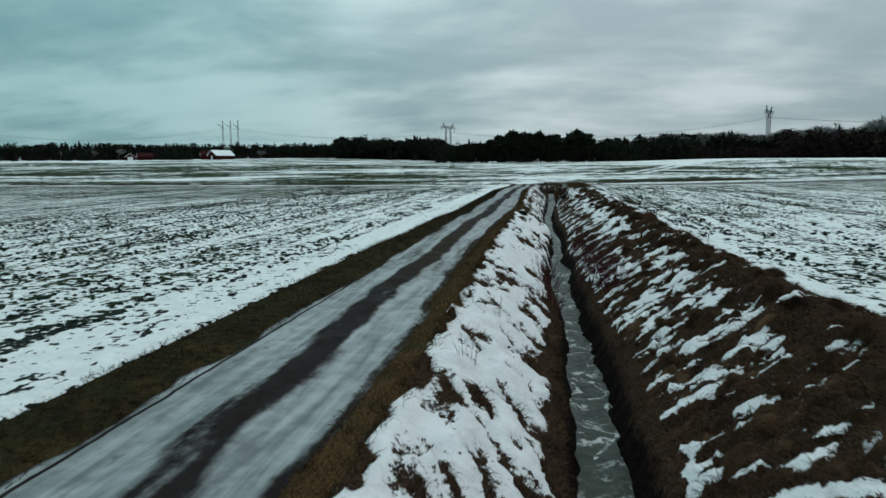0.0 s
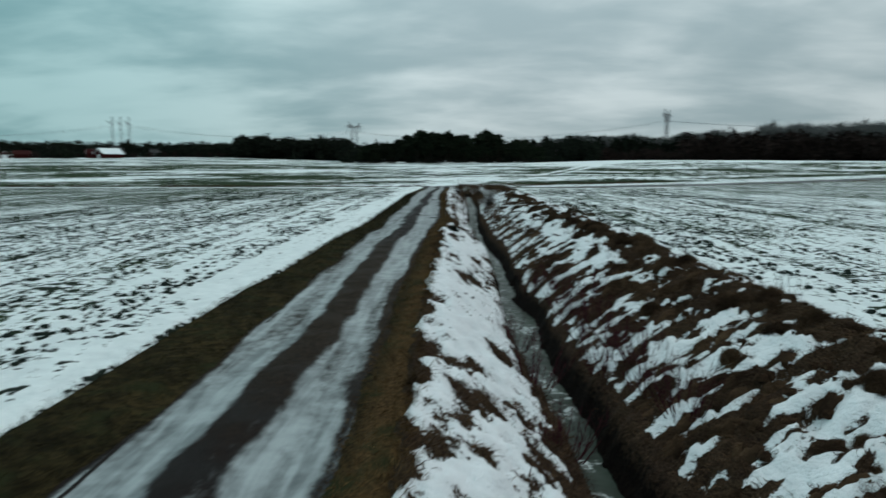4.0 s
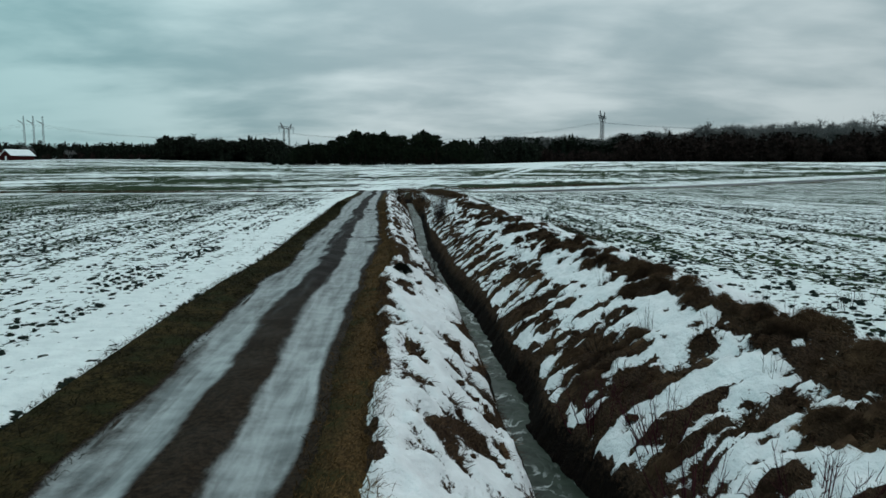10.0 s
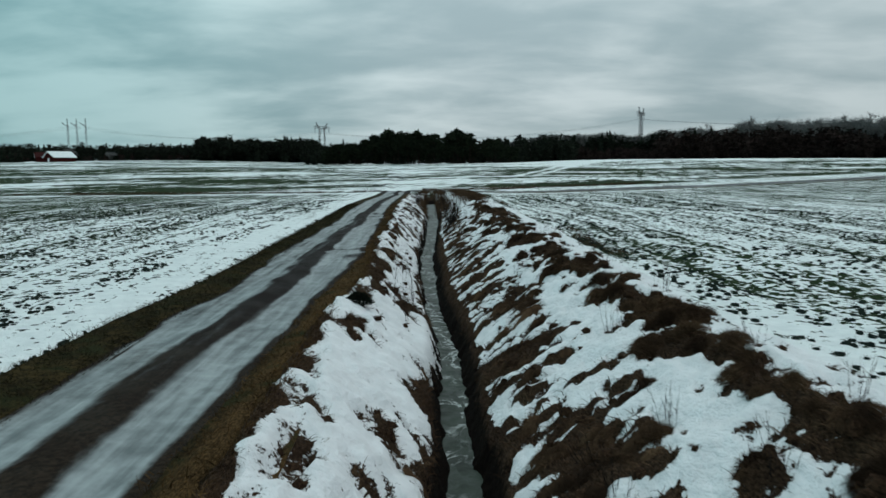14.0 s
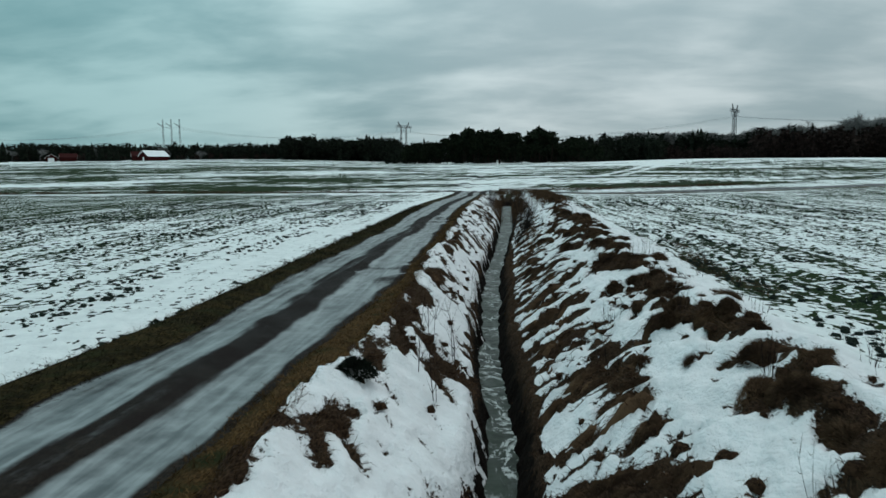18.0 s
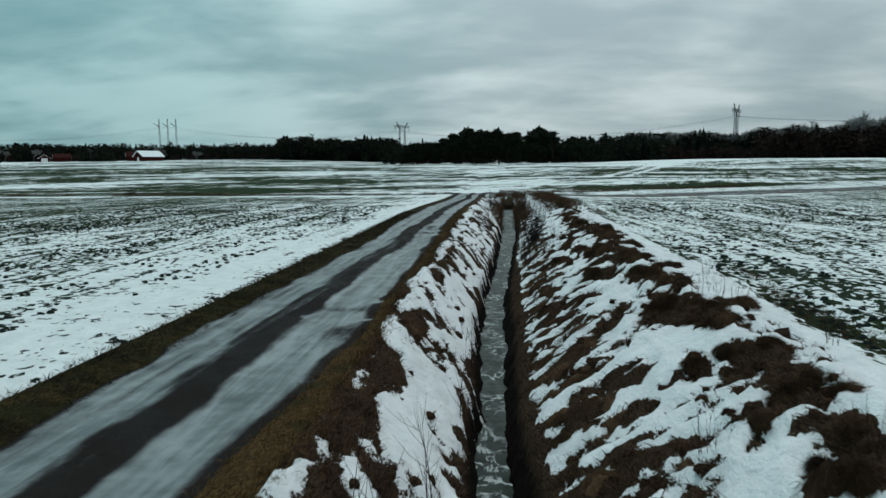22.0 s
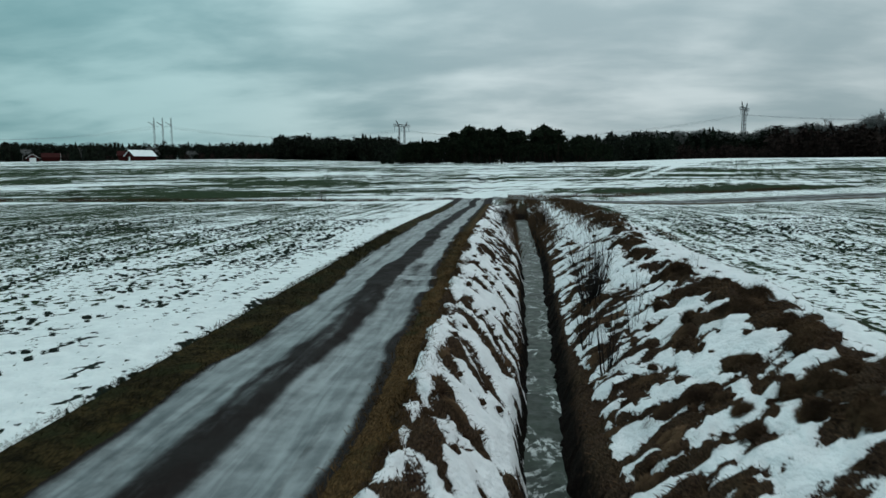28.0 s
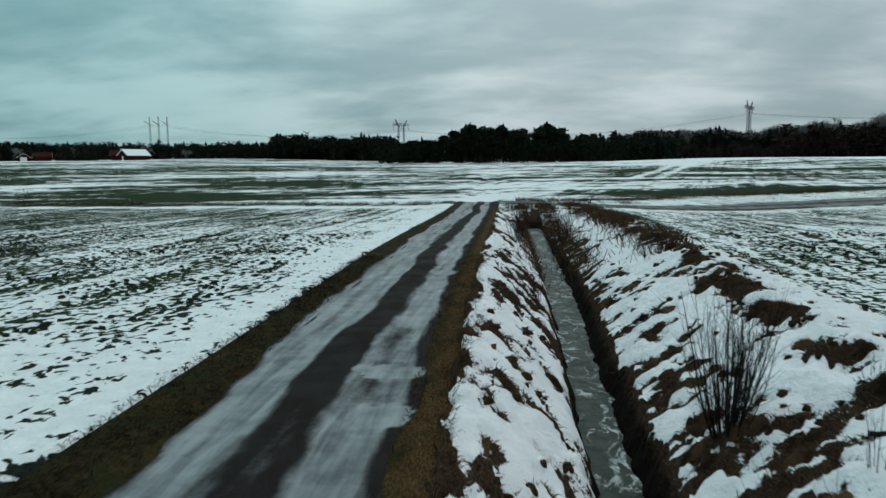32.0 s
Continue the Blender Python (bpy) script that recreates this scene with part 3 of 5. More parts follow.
# ---- mesh helpers ----
def mesh_of(name, verts, faces, mat, smooth=False):
    me = bpy.data.meshes.new(name)
    me.from_pydata(verts if isinstance(verts, list) else verts.tolist(), [], faces if isinstance(faces, list) else faces.tolist())
    me.materials.append(mat)
    if smooth:
        me.shade_smooth()
    return me


def part(name, me, parent=None, label="", m=None):
    ob = new(name, me)
    if m is not None:
        ob.matrix_basis = m
    ob.parent = parent
    if label:
        ob["label"] = label
    return ob


def sheet(name, xs, ys, height_of, mat, attrs):
    """A grid over xs and ys, with float attributes on its points."""
    X, Y = np.meshgrid(xs, ys)
    x, y = X.ravel(), Y.ravel()
    z = height_of(x, y)
    nx, ny = len(xs), len(ys)
    a = (np.arange(ny - 1)[:, None] * nx + np.arange(nx - 1)[None, :]).ravel()
    quads = np.stack([a, a + 1, a + nx + 1, a + nx], 1)
    me = bpy.data.meshes.new(name)
    me.vertices.add(len(x))
    me.vertices.foreach_set("co", np.stack([x, y, z], 1).ravel().astype(np.float32))
    me.loops.add(quads.size)
    me.loops.foreach_set("vertex_index", quads.ravel().astype(np.int32))
    me.polygons.add(len(quads))
    me.polygons.foreach_set("loop_start", np.arange(0, quads.size, 4, dtype=np.int32))
    me.update(calc_edges=True)
    me.materials.append(mat)
    for key, values in attrs(x, y).items():
        me.attributes.new(key, "FLOAT", "POINT").data.foreach_set("value", values.astype(np.float32))
    me.shade_smooth()
    return new(name, me)


def spread(*parts):
    return np.unique(np.round(np.concatenate(parts), 4))


# ---- ground ----
def snow_land(x, y):
    c = snow_cover(x, y)
    zone = bank_zone(x, y)
    near = (1 - step(60, 110, y)) * step(40, 20, np.abs(x))
    deep = step(0.42, 0.66, c) * (0.05 + 0.06 * zone)
    rough = zone * 0.23 * (fbm(x / 0.32, y / 0.32, 101, 3) - 0.5) + 0.04 * (fbm(x / 0.22, y / 0.22, 102, 2) - 0.5)
    tuft = zone * 0.12 * step(0.5, 0.15, c)
    return land(x, y) + near * (deep + rough + tuft)


def ground_attrs(x, y):
    green = step(0.46, 0.62, fbm(x / 12, y / 9, 111, 3) + 0.08 * step(-10, -25, x) + 0.20 * step(25, 65, y))
    lumpy = (1 - bank_zone(x, y)) * (1 - 0.7 * np.exp(-((y - 89.8) / 2.0) ** 2) * step(-2, -5, x))
    green = np.maximum(green, 0.3 + 0.5 * step(15, 50, y))
    band = step(1.5, 0.3, np.abs(x - green_band(y))) * step(8, 16, y)
    green = np.maximum(green * (1 - bank_zone(x, y)) * np.where(x < 0, step(-3.2, -5.5, x), 1.0), 0.8 * band)
    far = far_field(x, y)
    return {"cover": snow_cover(x, y), "bank": bank_zone(x, y), "green": green, "lumpy": lumpy * (1 - far), "far": far}


def geometric(start, first, ratio, end):
    out, stepsize = [start], first
    while abs(out[-1]) < abs(end):
        out.append(out[-1] + stepsize * (1 if end > start else -1))
        stepsize *= ratio
    return np.array(out)


xs = spread(geometric(-2.4, 0.09, 1.05, -1800), np.arange(-2.4, -1.55, 0.06), np.arange(-1.5, 1.5, 0.5), np.arange(1.5, 9.3, 0.06), geometric(9.3, 0.08, 1.05, 1800))
ys = spread(geometric(-13.0, 0.3, 1.25, -1800), np.arange(-13.0, 64, 0.10), geometric(64, 0.12, 1.025, 2500))
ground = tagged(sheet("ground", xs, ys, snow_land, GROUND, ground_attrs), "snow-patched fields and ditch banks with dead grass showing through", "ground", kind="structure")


def road_z(x, y):
    ruts = -0.025 * (np.exp(-((x + 0.55) / 0.40) ** 2) + np.exp(-((x - 0.8) / 0.36) ** 2))
    crown = 0.035 * np.exp(-((x - 0.12) / 0.28) ** 2)
    a, b, c, d = road_left(y), ice_left(y), ice_right(y), road_right(y)
    verge = 0.05 * step(b + 0.02, b - 0.35, x) + 0.06 * step(c + 0.05, c + 0.4, x)
    lip = -0.13 * step(a + 0.06, a - 0.12, x) - 0.14 * step(d - 0.05, d + 0.13, x)
    return 0.012 + ruts + crown + verge + lip + 0.006 * (fbm(x / 0.5, y / 1.3, 121, 2) - 0.5) + far_rise(0 * x, y)


# pale lenses of refrozen meltwater on the track: middle, half length across, half length along
LENSES = ((0.95, 29.95, 0.62, 0.24), (0.85, 46.6, 0.48, 0.30), (1.03, 45.0, 0.36, 0.34), (1.25, 31.5, 0.3, 0.2), (0.75, 55.2, 0.4, 0.35))


def road_attrs(x, y):
    wob = 0.10 * swing(y / 6, y * 0 + 2, 131) + 0.05 * swing(y / 1.1, y * 0 + 4, 136)
    lo, hi = ice_left(y) + 0.06 * swing(y / 1.6, y * 0 + 7, 135), ice_right(y) + 0.05 * swing(y / 1.3, y * 0 + 8, 137)
    left = step(lo - 0.07, lo + 0.07, x) * step(-0.02, -0.27, x + wob)
    right = step(0.32, 0.54, x + 0.8 * wob) * step(hi + 0.06, hi - 0.12, x)
    ice = -0.06 + 0.21 * step(4, -4, y) + 0.14 * step(11, 20, y) + 0.68 * np.maximum(left * (0.94 + 0.08 * swing(x / 0.5, y / 9, 133)), right) + 0.12 * swing(x / 0.22, y / 6, 132)
    ice = ice - 0.30 * step(2.6, 1.4, np.abs(y - 47.2)) * np.exp(-((x - 0.7) / 0.6) ** 2) - 0.36 * np.exp(-((y - 30.75) / 0.32) ** 2) * step(0.1, 0.6, x) - 0.30 * np.exp(-((y - 29.0) / 0.45) ** 2) * step(0.7, 1.1, x)
    for cx, cy, half, deep in LENSES:
        ice = np.maximum(ice, 0.92 * step(1.25, 0.75, ((x - cx) / half) ** 2 + ((y - cy + 0.15 * (x - cx)) / deep) ** 2 + 0.25 * swing(x / 0.15, y / 0.15, 138)))
    grass = np.maximum(step(lo + 0.04, lo - 0.12, x), step(hi + 0.02, hi + 0.22, x))
    return {"ice": ice, "grass": grass * (1 - step(JUNCTION - 8, JUNCTION - 4, y))}


road_ys = spread(geometric(-13.0, 0.3, 1.3, -300), np.arange(-13.0, 62, 0.12), geometric(62, 0.14, 1.03, JUNCTION + 5.5))
road = tagged(sheet("road", np.arange(-2.36, 2.21, 0.05), road_ys, road_z, ROAD, road_attrs), "icy gravel farm track with two frozen wheel ruts", "road", kind="structure")

wy = np.arange(-30, JUNCTION - 8, 0.5)
e0, e1 = water_edges(wy)
verts = [(float(a) - 0.25, float(y), WATER_Z) for a, y in zip(e0, wy)] + [(float(b) + 0.3, float(y), WATER_Z) for b, y in zip(e1, wy)]
k = len(wy)
water = tagged(new("water", mesh_of("water", verts, [(i, k + i, k + i + 1, i + 1) for i in range(k - 1)], ICE)), "grey-green ice on the ditch water with white veins", "water", kind="structure")


# ---- grass ----
def raw_mesh(name, verts, loops, sizes, mat):
    me = bpy.data.meshes.new(name)
    me.vertices.add(len(verts))
    me.vertices.foreach_set("co", np.ascontiguousarray(verts, np.float32).ravel())
    me.loops.add(len(loops))
    me.loops.foreach_set("vertex_index", np.ascontiguousarray(loops, np.int32))
    me.polygons.add(len(sizes))
    starts = np.concatenate([[0], np.cumsum(sizes)[:-1]])
    me.polygons.foreach_set("loop_start", starts.astype(np.int32))
    me.update(calc_edges=True)
    me.materials.append(mat)
    return me


def unit(v):
    return v / np.maximum(np.linalg.norm(v, axis=-1, keepdims=True), 1e-6)


def blades(name, base, way, length, width, droop, rng, mat):
    """Grass blades: each a bent strip of a quad and a tip."""
    n = len(base)
    way = unit(way)
    side = unit(np.cross(way, rng.normal(size=(n, 3)))) * np.asarray(width).reshape(-1, 1)
    length = np.asarray(length).reshape(-1, 1)
    down = np.zeros((n, 3))
    down[:, 2] = -np.asarray(droop).ravel()
    mid = base + way * length * 0.55
    tip = mid + unit(way + down) * length * 0.5
    verts = np.stack([base - side, base + side, mid + side * 0.8, mid - side * 0.8, tip], 1).reshape(-1, 3)
    k = np.arange(n)[:, None] * 5
    loops = (k + np.array([0, 1, 2, 3, 3, 2, 4])).ravel()
    return raw_mesh(name, verts, loops, np.tile([4, 3], n), mat)


def bank_grass():
    rng = np.random.default_rng(7)
    x = rng.uniform(1.7, 9.0, 700000)
    y = -13 + 103 * rng.random(700000) ** 1.15
    c = snow_cover(x, y) + 0.03 * rng.normal(size=len(x))
    w0, w1 = water_edges(y)
    keep = (c < 0.41) & ((x < w0 - 0.08) | (x > w1 + 0.30 + 0.1 * rng.normal(size=len(x))))
    x, y = x[keep][:150000], y[keep][:150000]
    w0, w1 = water_edges(y)
    z = snow_land(x, y)
    fall = np.where(x < 4, 1.0, np.where(x < 7.3, -1.0, 0.0))
    way = np.stack([fall * 0.6 + rng.normal(0, 0.65, len(x)), rng.normal(-0.2, 0.7, len(x)), rng.uniform(0.15, 1.0, len(x))], 1)
    me = blades("dry_grass", np.stack([x, y, z - 0.02], 1), way, rng.uniform(0.05, 0.19, len(x)) * (1 - 0.25 * step(15, 40, y)), rng.uniform(0.002, 0.006, len(x)) * (1 + 0.5 * step(20, 60, y)), rng.uniform(0.2, 1.1, len(x)), rng, DRY)
    return tagged(new("dry_grass", me), "flattened brown dead grass on the ditch banks", "grass", kind="stuff")


def verge_grass(name, inner, outer, n, mat, label):
    rng = np.random.default_rng(8)
    y = rng.uniform(-13, 58, n)
    x0, x1 = inner(y), outer(y)
    x = x0 + (x1 - x0) * rng.random(n)
    z = np.maximum(road_z(x, y), snow_land(x, y))
    way = np.stack([rng.normal(0, 0.6, n), rng.normal(0, 0.6, n), rng.uniform(0.2, 0.9, n)], 1)
    me = blades(name, np.stack([x, y, z - 0.01], 1), way, rng.uniform(0.04, 0.15, n), rng.uniform(0.002, 0.005, n), rng.uniform(0.1, 0.9, n), rng, mat)
    return tagged(new(name, me), label, "grass", kind="stuff")


def verge_fringe():
    """Longer russet blades that hang from the verge over the bank's snow."""
    rng = np.random.default_rng(23)
    n = 9000
    y = rng.uniform(-12, 60, n)
    y = y[fbm(y / 0.8, y * 0, 231, 2) > 0.46]
    n = len(y)
    x = road_right(y) + rng.normal(0.0, 0.07, n)
    z = np.maximum(road_z(x, y), snow_land(x, y))
    way = np.stack([rng.normal(0.35, 0.45, n), rng.normal(-0.1, 0.45, n), rng.uniform(0.3, 1.0, n)], 1)
    me = blades("verge_fringe", np.stack([x, y, z - 0.02], 1), way, rng.uniform(0.10, 0.26, n), rng.uniform(0.0015, 0.004, n), rng.uniform(0.5, 1.6, n), rng, RUSSET)
    return tagged(new("verge_fringe", me), "longer russet grass hanging over the snowy bank edge", "grass", kind="stuff")


def tussock_mesh(seed, wide, tall, n=2200):
    """A dome of old grass combed down over itself."""
    rng = np.random.default_rng(seed)
    rings, spokes = 5, 14
    verts = [(0, 0, tall * 0.92)]
    for i in range(1, rings + 1):
        f = i / rings
        for k in range(spokes):
            a = 2 * math.pi * k / spokes
            r = wide * f * (1 + 0.22 * math.sin(2 * a + seed) + 0.12 * rng.normal())
            verts.append((r * math.cos(a), r * math.sin(a), tall * 0.92 * (1 - f ** 2.2) - 0.12 * f * f + 0.02 * rng.normal()))
    loops, sizes = [], []
    for k in range(spokes):
        loops += [0, 1 + k, 1 + (k + 1) % spokes]
        sizes.append(3)
    for i in range(rings - 1):
        for k in range(spokes):
            p, q = 1 + i * spokes + k, 1 + i * spokes + (k + 1) % spokes
            loops += [p, p + spokes, q + spokes, q]
            sizes.append(4)
    a, r = rng.uniform(0, 2 * np.pi, n), rng.random(n) ** 0.55
    out = np.stack([np.cos(a), np.sin(a), np.zeros(n)], 1)
    base = out * (r * wide)[:, None]
    base[:, 2] = tall * 0.92 * (1 - r ** 2.2) - 0.02
    lean = np.array([-0.30, -0.28, 0.0]) + 0.2 * rng.normal(size=3) * np.array([1, 1, 0])
    way = out * (0.10 + 0.55 * r)[:, None] + lean + rng.normal(0, 0.24, (n, 3))
    way[:, 2] += 0.62 - 0.75 * r
    me = blades("hair", base, way, rng.uniform(0.06, 0.19, n) * (1.15 - 0.45 * r), rng.uniform(0.0012, 0.0030, n), rng.uniform(0.3, 1.6, n), rng, DRY)
    count = len(me.vertices)
    co = np.empty(count * 3, np.float32)
    me.vertices.foreach_get("co", co)
    ids = np.empty(len(me.loops), np.int32)
    me.loops.foreach_get("vertex_index", ids)
    bpy.data.meshes.remove(me)
    allv = np.concatenate([np.array(verts, np.float32), co.reshape(-1, 3)])
    out = raw_mesh("grass_tussock", allv, np.concatenate([np.array(loops), ids + len(verts)]), np.concatenate([np.array(sizes), np.tile([4, 3], n)]), DRY)
    out.materials.append(THATCH)
    out.polygons.foreach_set("material_index", np.repeat([1, 0], [len(sizes), 2 * n]).astype(np.int32))
    return out


def tussocks():
    rng = np.random.default_rng(9)
    shapes = [tussock_mesh(20 + i, 0.17 + 0.022 * i, 0.14 + 0.016 * i) for i in range(5)]
    firsts = []
    for me in shapes:
        firsts.append(tagged(new("grass_tussock", me), "matted tussock of brown dead grass poking through snow", "tussock", "tussocks on the ditch bank"))
    spots = []
    for cx, cy, a, b in MATS:
        for _ in range(min(6, 1 + int(a * b / 0.035))):
            r, w = rng.random() ** 0.6, rng.uniform(0, 2 * math.pi)
            v = b * r * math.sin(w)
            spots.append((cx + a * r * math.cos(w) - 0.25 * v, cy + v, rng.uniform(0.55, 1.05) * min(1.0, 0.55 + 1.6 * a)))
    for y in np.concatenate([np.arange(-11, 4, 0.55), np.arange(54, 88, 0.9)]):
        foot = float(water_edges(y)[1])
        spots.append((foot + BANK + 0.05 + rng.normal(0, 0.30), y + rng.normal(0, 0.3), rng.uniform(0.45, 0.95)))
        if y < 5:
            spots.append((foot + rng.uniform(0.7, 2.5), y + rng.normal(0, 0.3), rng.uniform(0.35, 0.85)))
    for i, (x, y, s) in enumerate(spots):
        z = float(snow_land(np.array([x]), np.array([y]))[0]) - 0.03
        fall = float(land(np.array([x + 0.25]), np.array([y]))[0] - land(np.array([x - 0.25]), np.array([y]))[0]) / 0.5
        m = pose(x, y, z, 0, -math.degrees(math.atan(fall)), 0) @ Matrix.Rotation(rng.uniform(0, 6.28), 4, "Z")
        if i < 5:
            firsts[i].matrix_basis = m
        else:
            ob = copy_thing(firsts[i % 5], m)
            ob.scale = (s * rng.uniform(0.85, 1.5), s * rng.uniform(0.75, 1.2), s * rng.uniform(0.65, 1.1))


def grass_tongues():
    """Long tufts of dead grass that lie down the slopes between tongues of snow."""
    rng = np.random.default_rng(16)
    shapes = []
    for i in range(6):
        me = tussock_mesh(60 + i, 0.17, 0.09, 170)
        co, ids = np.empty(len(me.vertices) * 3, np.float32), np.empty(len(me.loops), np.int32)
        me.vertices.foreach_get("co", co)
        me.loops.foreach_get("vertex_index", ids)
        sizes = np.empty(len(me.polygons), np.int32)
        me.polygons.foreach_get("loop_total", sizes)
        shapes.append((co.reshape(-1, 3) * np.array([1.35, 0.85, 1.0]), ids, sizes))
        bpy.data.meshes.remove(me)
    n = 5000
    y = -11 + 74 * rng.random(n)
    field = rng.random(n) < 0.78
    w0, w1 = water_edges(y)
    x = np.where(field, w1 + 0.4 + 1.7 * rng.random(n) ** 1.2, w0 - 0.15 - 0.95 * rng.random(n))
    keep = (snow_cover(x, y) < np.where(field, 0.52, 0.56)) & (field | (y > 9))
    x, y, field = x[keep][:640], y[keep][:640], field[keep][:640]
    vs, fs, ns, o = [], [], [], 0
    lift = land(x + 0.2, y) - land(x - 0.2, y)
    z = snow_land(x, y)
    for i in range(len(x)):
        v, ids, sizes = shapes[i % 6]
        k = rng.uniform(0.45, 1.15) * (1.0 if field[i] else 0.7)
        p = v * np.array([k * rng.uniform(0.7, 1.3), k, k])
        a = rng.normal(0.08, 0.22)
        p = np.stack([p[:, 0] * math.cos(a) - p[:, 1] * math.sin(a), p[:, 0] * math.sin(a) + p[:, 1] * math.cos(a), p[:, 2]], 1)
        p[:, 2] += p[:, 0] * lift[i] / 0.4
        vs.append(p + np.array([x[i], y[i], z[i] - 0.02]))
        fs.append(ids + o)
        ns.append(sizes)
        o += len(p)
    me = raw_mesh("grass_tongues", np.concatenate(vs), np.concatenate(fs), np.concatenate(ns), DRY)
    return tagged(new("grass_tongues", me), "long tufts of dead brown grass lying down the ditch slopes", "grass", kind="stuff")


def tuft_patch(name, label, category, x, y, radius, tall, count, mat, under, seed):
    """Many small rounded tufts in one mesh: a low dome and short blades on each."""
    rng = np.random.default_rng(seed)
    k, sides = len(x), 7
    a = np.arange(sides) * 2 * np.pi / sides
    z = snow_land(x, y)
    rr = radius[:, None] * rng.uniform(0.75, 1.25, (k, sides))
    foot = np.stack([x[:, None] + rr * np.cos(a), y[:, None] + rr * np.sin(a), np.repeat((z - 0.035)[:, None], sides, 1)], 2)
    waist = np.stack([x[:, None] + 0.62 * rr * np.cos(a), y[:, None] + 0.62 * rr * np.sin(a), (z + 0.75 * tall)[:, None] + 0.1 * radius[:, None] * rng.normal(size=(k, sides))], 2)
    top = np.stack([x, y, z + tall], 1)[:, None]
    dome = np.concatenate([foot, waist, top], 1).reshape(-1, 3)
    ring = [(i, (i + 1) % sides, sides + (i + 1) % sides, sides + i) for i in range(sides)]
    cap = [(sides + i, sides + (i + 1) % sides, 2 * sides) for i in range(sides)]
    loop = np.array([v for f in ring + cap for v in f])
    sizes = np.tile(np.array([4] * sides + [3] * sides), k)
    loops = (np.arange(k)[:, None] * (2 * sides + 1) + loop).ravel()
    n = k * count
    b, r = rng.uniform(0, 2 * np.pi, n), np.repeat(radius, count) * rng.random(n) ** 0.6
    base = np.stack([np.repeat(x, count) + r * np.cos(b), np.repeat(y, count) + r * np.sin(b), np.repeat(z + 0.5 * tall, count)], 1)
    way = np.stack([0.6 * np.cos(b) + rng.normal(0, 0.4, n), 0.6 * np.sin(b) + rng.normal(0, 0.4, n), rng.uniform(0.1, 0.9, n)], 1)
    hair = blades("hair", base, way, np.repeat(radius, count) * rng.uniform(0.5, 1.1, n), rng.uniform(0.0015, 0.004, n), rng.uniform(0.2, 1.2, n), rng, mat)
    co, ids = np.empty(len(hair.vertices) * 3, np.float32), np.empty(len(hair.loops), np.int32)
    hair.vertices.foreach_get("co", co)
    hair.loops.foreach_get("vertex_index", ids)
    bpy.data.meshes.remove(hair)
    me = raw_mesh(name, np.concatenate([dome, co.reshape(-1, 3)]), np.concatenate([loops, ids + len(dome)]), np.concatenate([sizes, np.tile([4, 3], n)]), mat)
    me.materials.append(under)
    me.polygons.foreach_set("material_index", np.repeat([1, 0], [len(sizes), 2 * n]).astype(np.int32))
    return tagged(new(name, me), label, category, kind="stuff")


def bank_tufts():
    rng = np.random.default_rng(21)
    y = rng.uniform(-9, 62, 2600)
    w0, w1 = water_edges(y)
    t = rng.random(2600) ** 0.75
    field = rng.random(2600) < 0.8
    x = np.where(field, w1 + 0.5 + 2.9 * t, road_right(y) + 0.15 + (w0 - road_right(y) - 0.4) * t)
    keep = (snow_cover(x, y) < np.where(rng.random(2600) < 0.12, 1.2, 0.62)) & (field | (y > 8))
    x, y = x[keep], y[keep]
    radius = rng.uniform(0.035, 0.105, len(x))
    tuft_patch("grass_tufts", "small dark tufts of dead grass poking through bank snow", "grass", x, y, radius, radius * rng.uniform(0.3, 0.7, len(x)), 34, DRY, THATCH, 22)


OLIVE = plain_material("olive_turf", (0.006, 0.006, 0.003), (0.034, 0.029, 0.013), 1.6, 0.95, by_island=0.5)
RUSSET = plain_material("russet_turf", (0.022, 0.013, 0.006), (0.125, 0.072, 0.030), 1.6, 0.95, by_island=0.5)
bank_grass()
verge_grass("verge_grass", lambda y: road_left(y) - 0.08, lambda y: ice_left(y) + 0.02, 34000, OLIVE, "short dark olive grass along the field edge of the track")
verge_grass("verge_grass", lambda y: ice_right(y) + 0.05, lambda y: road_right(y) + 0.08, 22000, RUSSET, "short russet grass between the track and the ditch")
verge_fringe()
tussocks()
grass_tongues()
bank_tufts()

# ---- trees ----
def tube(points, radii, sides=4):
    """A tapered tube along points."""
    verts, faces = [], []
    for i, (p, r) in enumerate(zip(points, radii)):
        d = Vector(points[min(i + 1, len(points) - 1)]) - Vector(points[max(i - 1, 0)])
        q = d.to_track_quat("Z", "Y")
        for k in range(sides):
            a = 2 * math.pi * k / sides
            verts.append(tuple(Vector(p) + q @ Vector((r * math.cos(a), r * math.sin(a), 0))))
    for i in range(len(points) - 1):
        for k in range(sides):
            a, b = i * sides + k, i * sides + (k + 1) % sides
            faces.append((a, b, b + sides, a + sides))
    return verts, faces


def joined(pieces):
    verts, faces = [], []
    for v, f in pieces:
        o = len(verts)
        verts += v
        faces += [tuple(i + o for i in q) for q in f]
    return verts, faces


def flakes(centres, radius, count, size, rng, flat=0.6):
    """Needle sprays: small tilted triangles about some centres."""
    verts, faces = [], []
    for c, r in zip(centres, radius):
        for _ in range(count):
            d = rng.normal(size=3)
            d /= np.linalg.norm(d)
            p = np.array(c) + d * np.array([r, r, r * flat]) * rng.random() ** 0.4
            u, v = rng.normal(size=3) * size, rng.normal(size=3) * size
            u[2] *= 0.6
            o = len(verts)
            verts += [tuple(p - u * 0.5), tuple(p + u * 0.5), tuple(p + v)]
            faces.append((o, o + 1, o + 2))
    return verts, faces


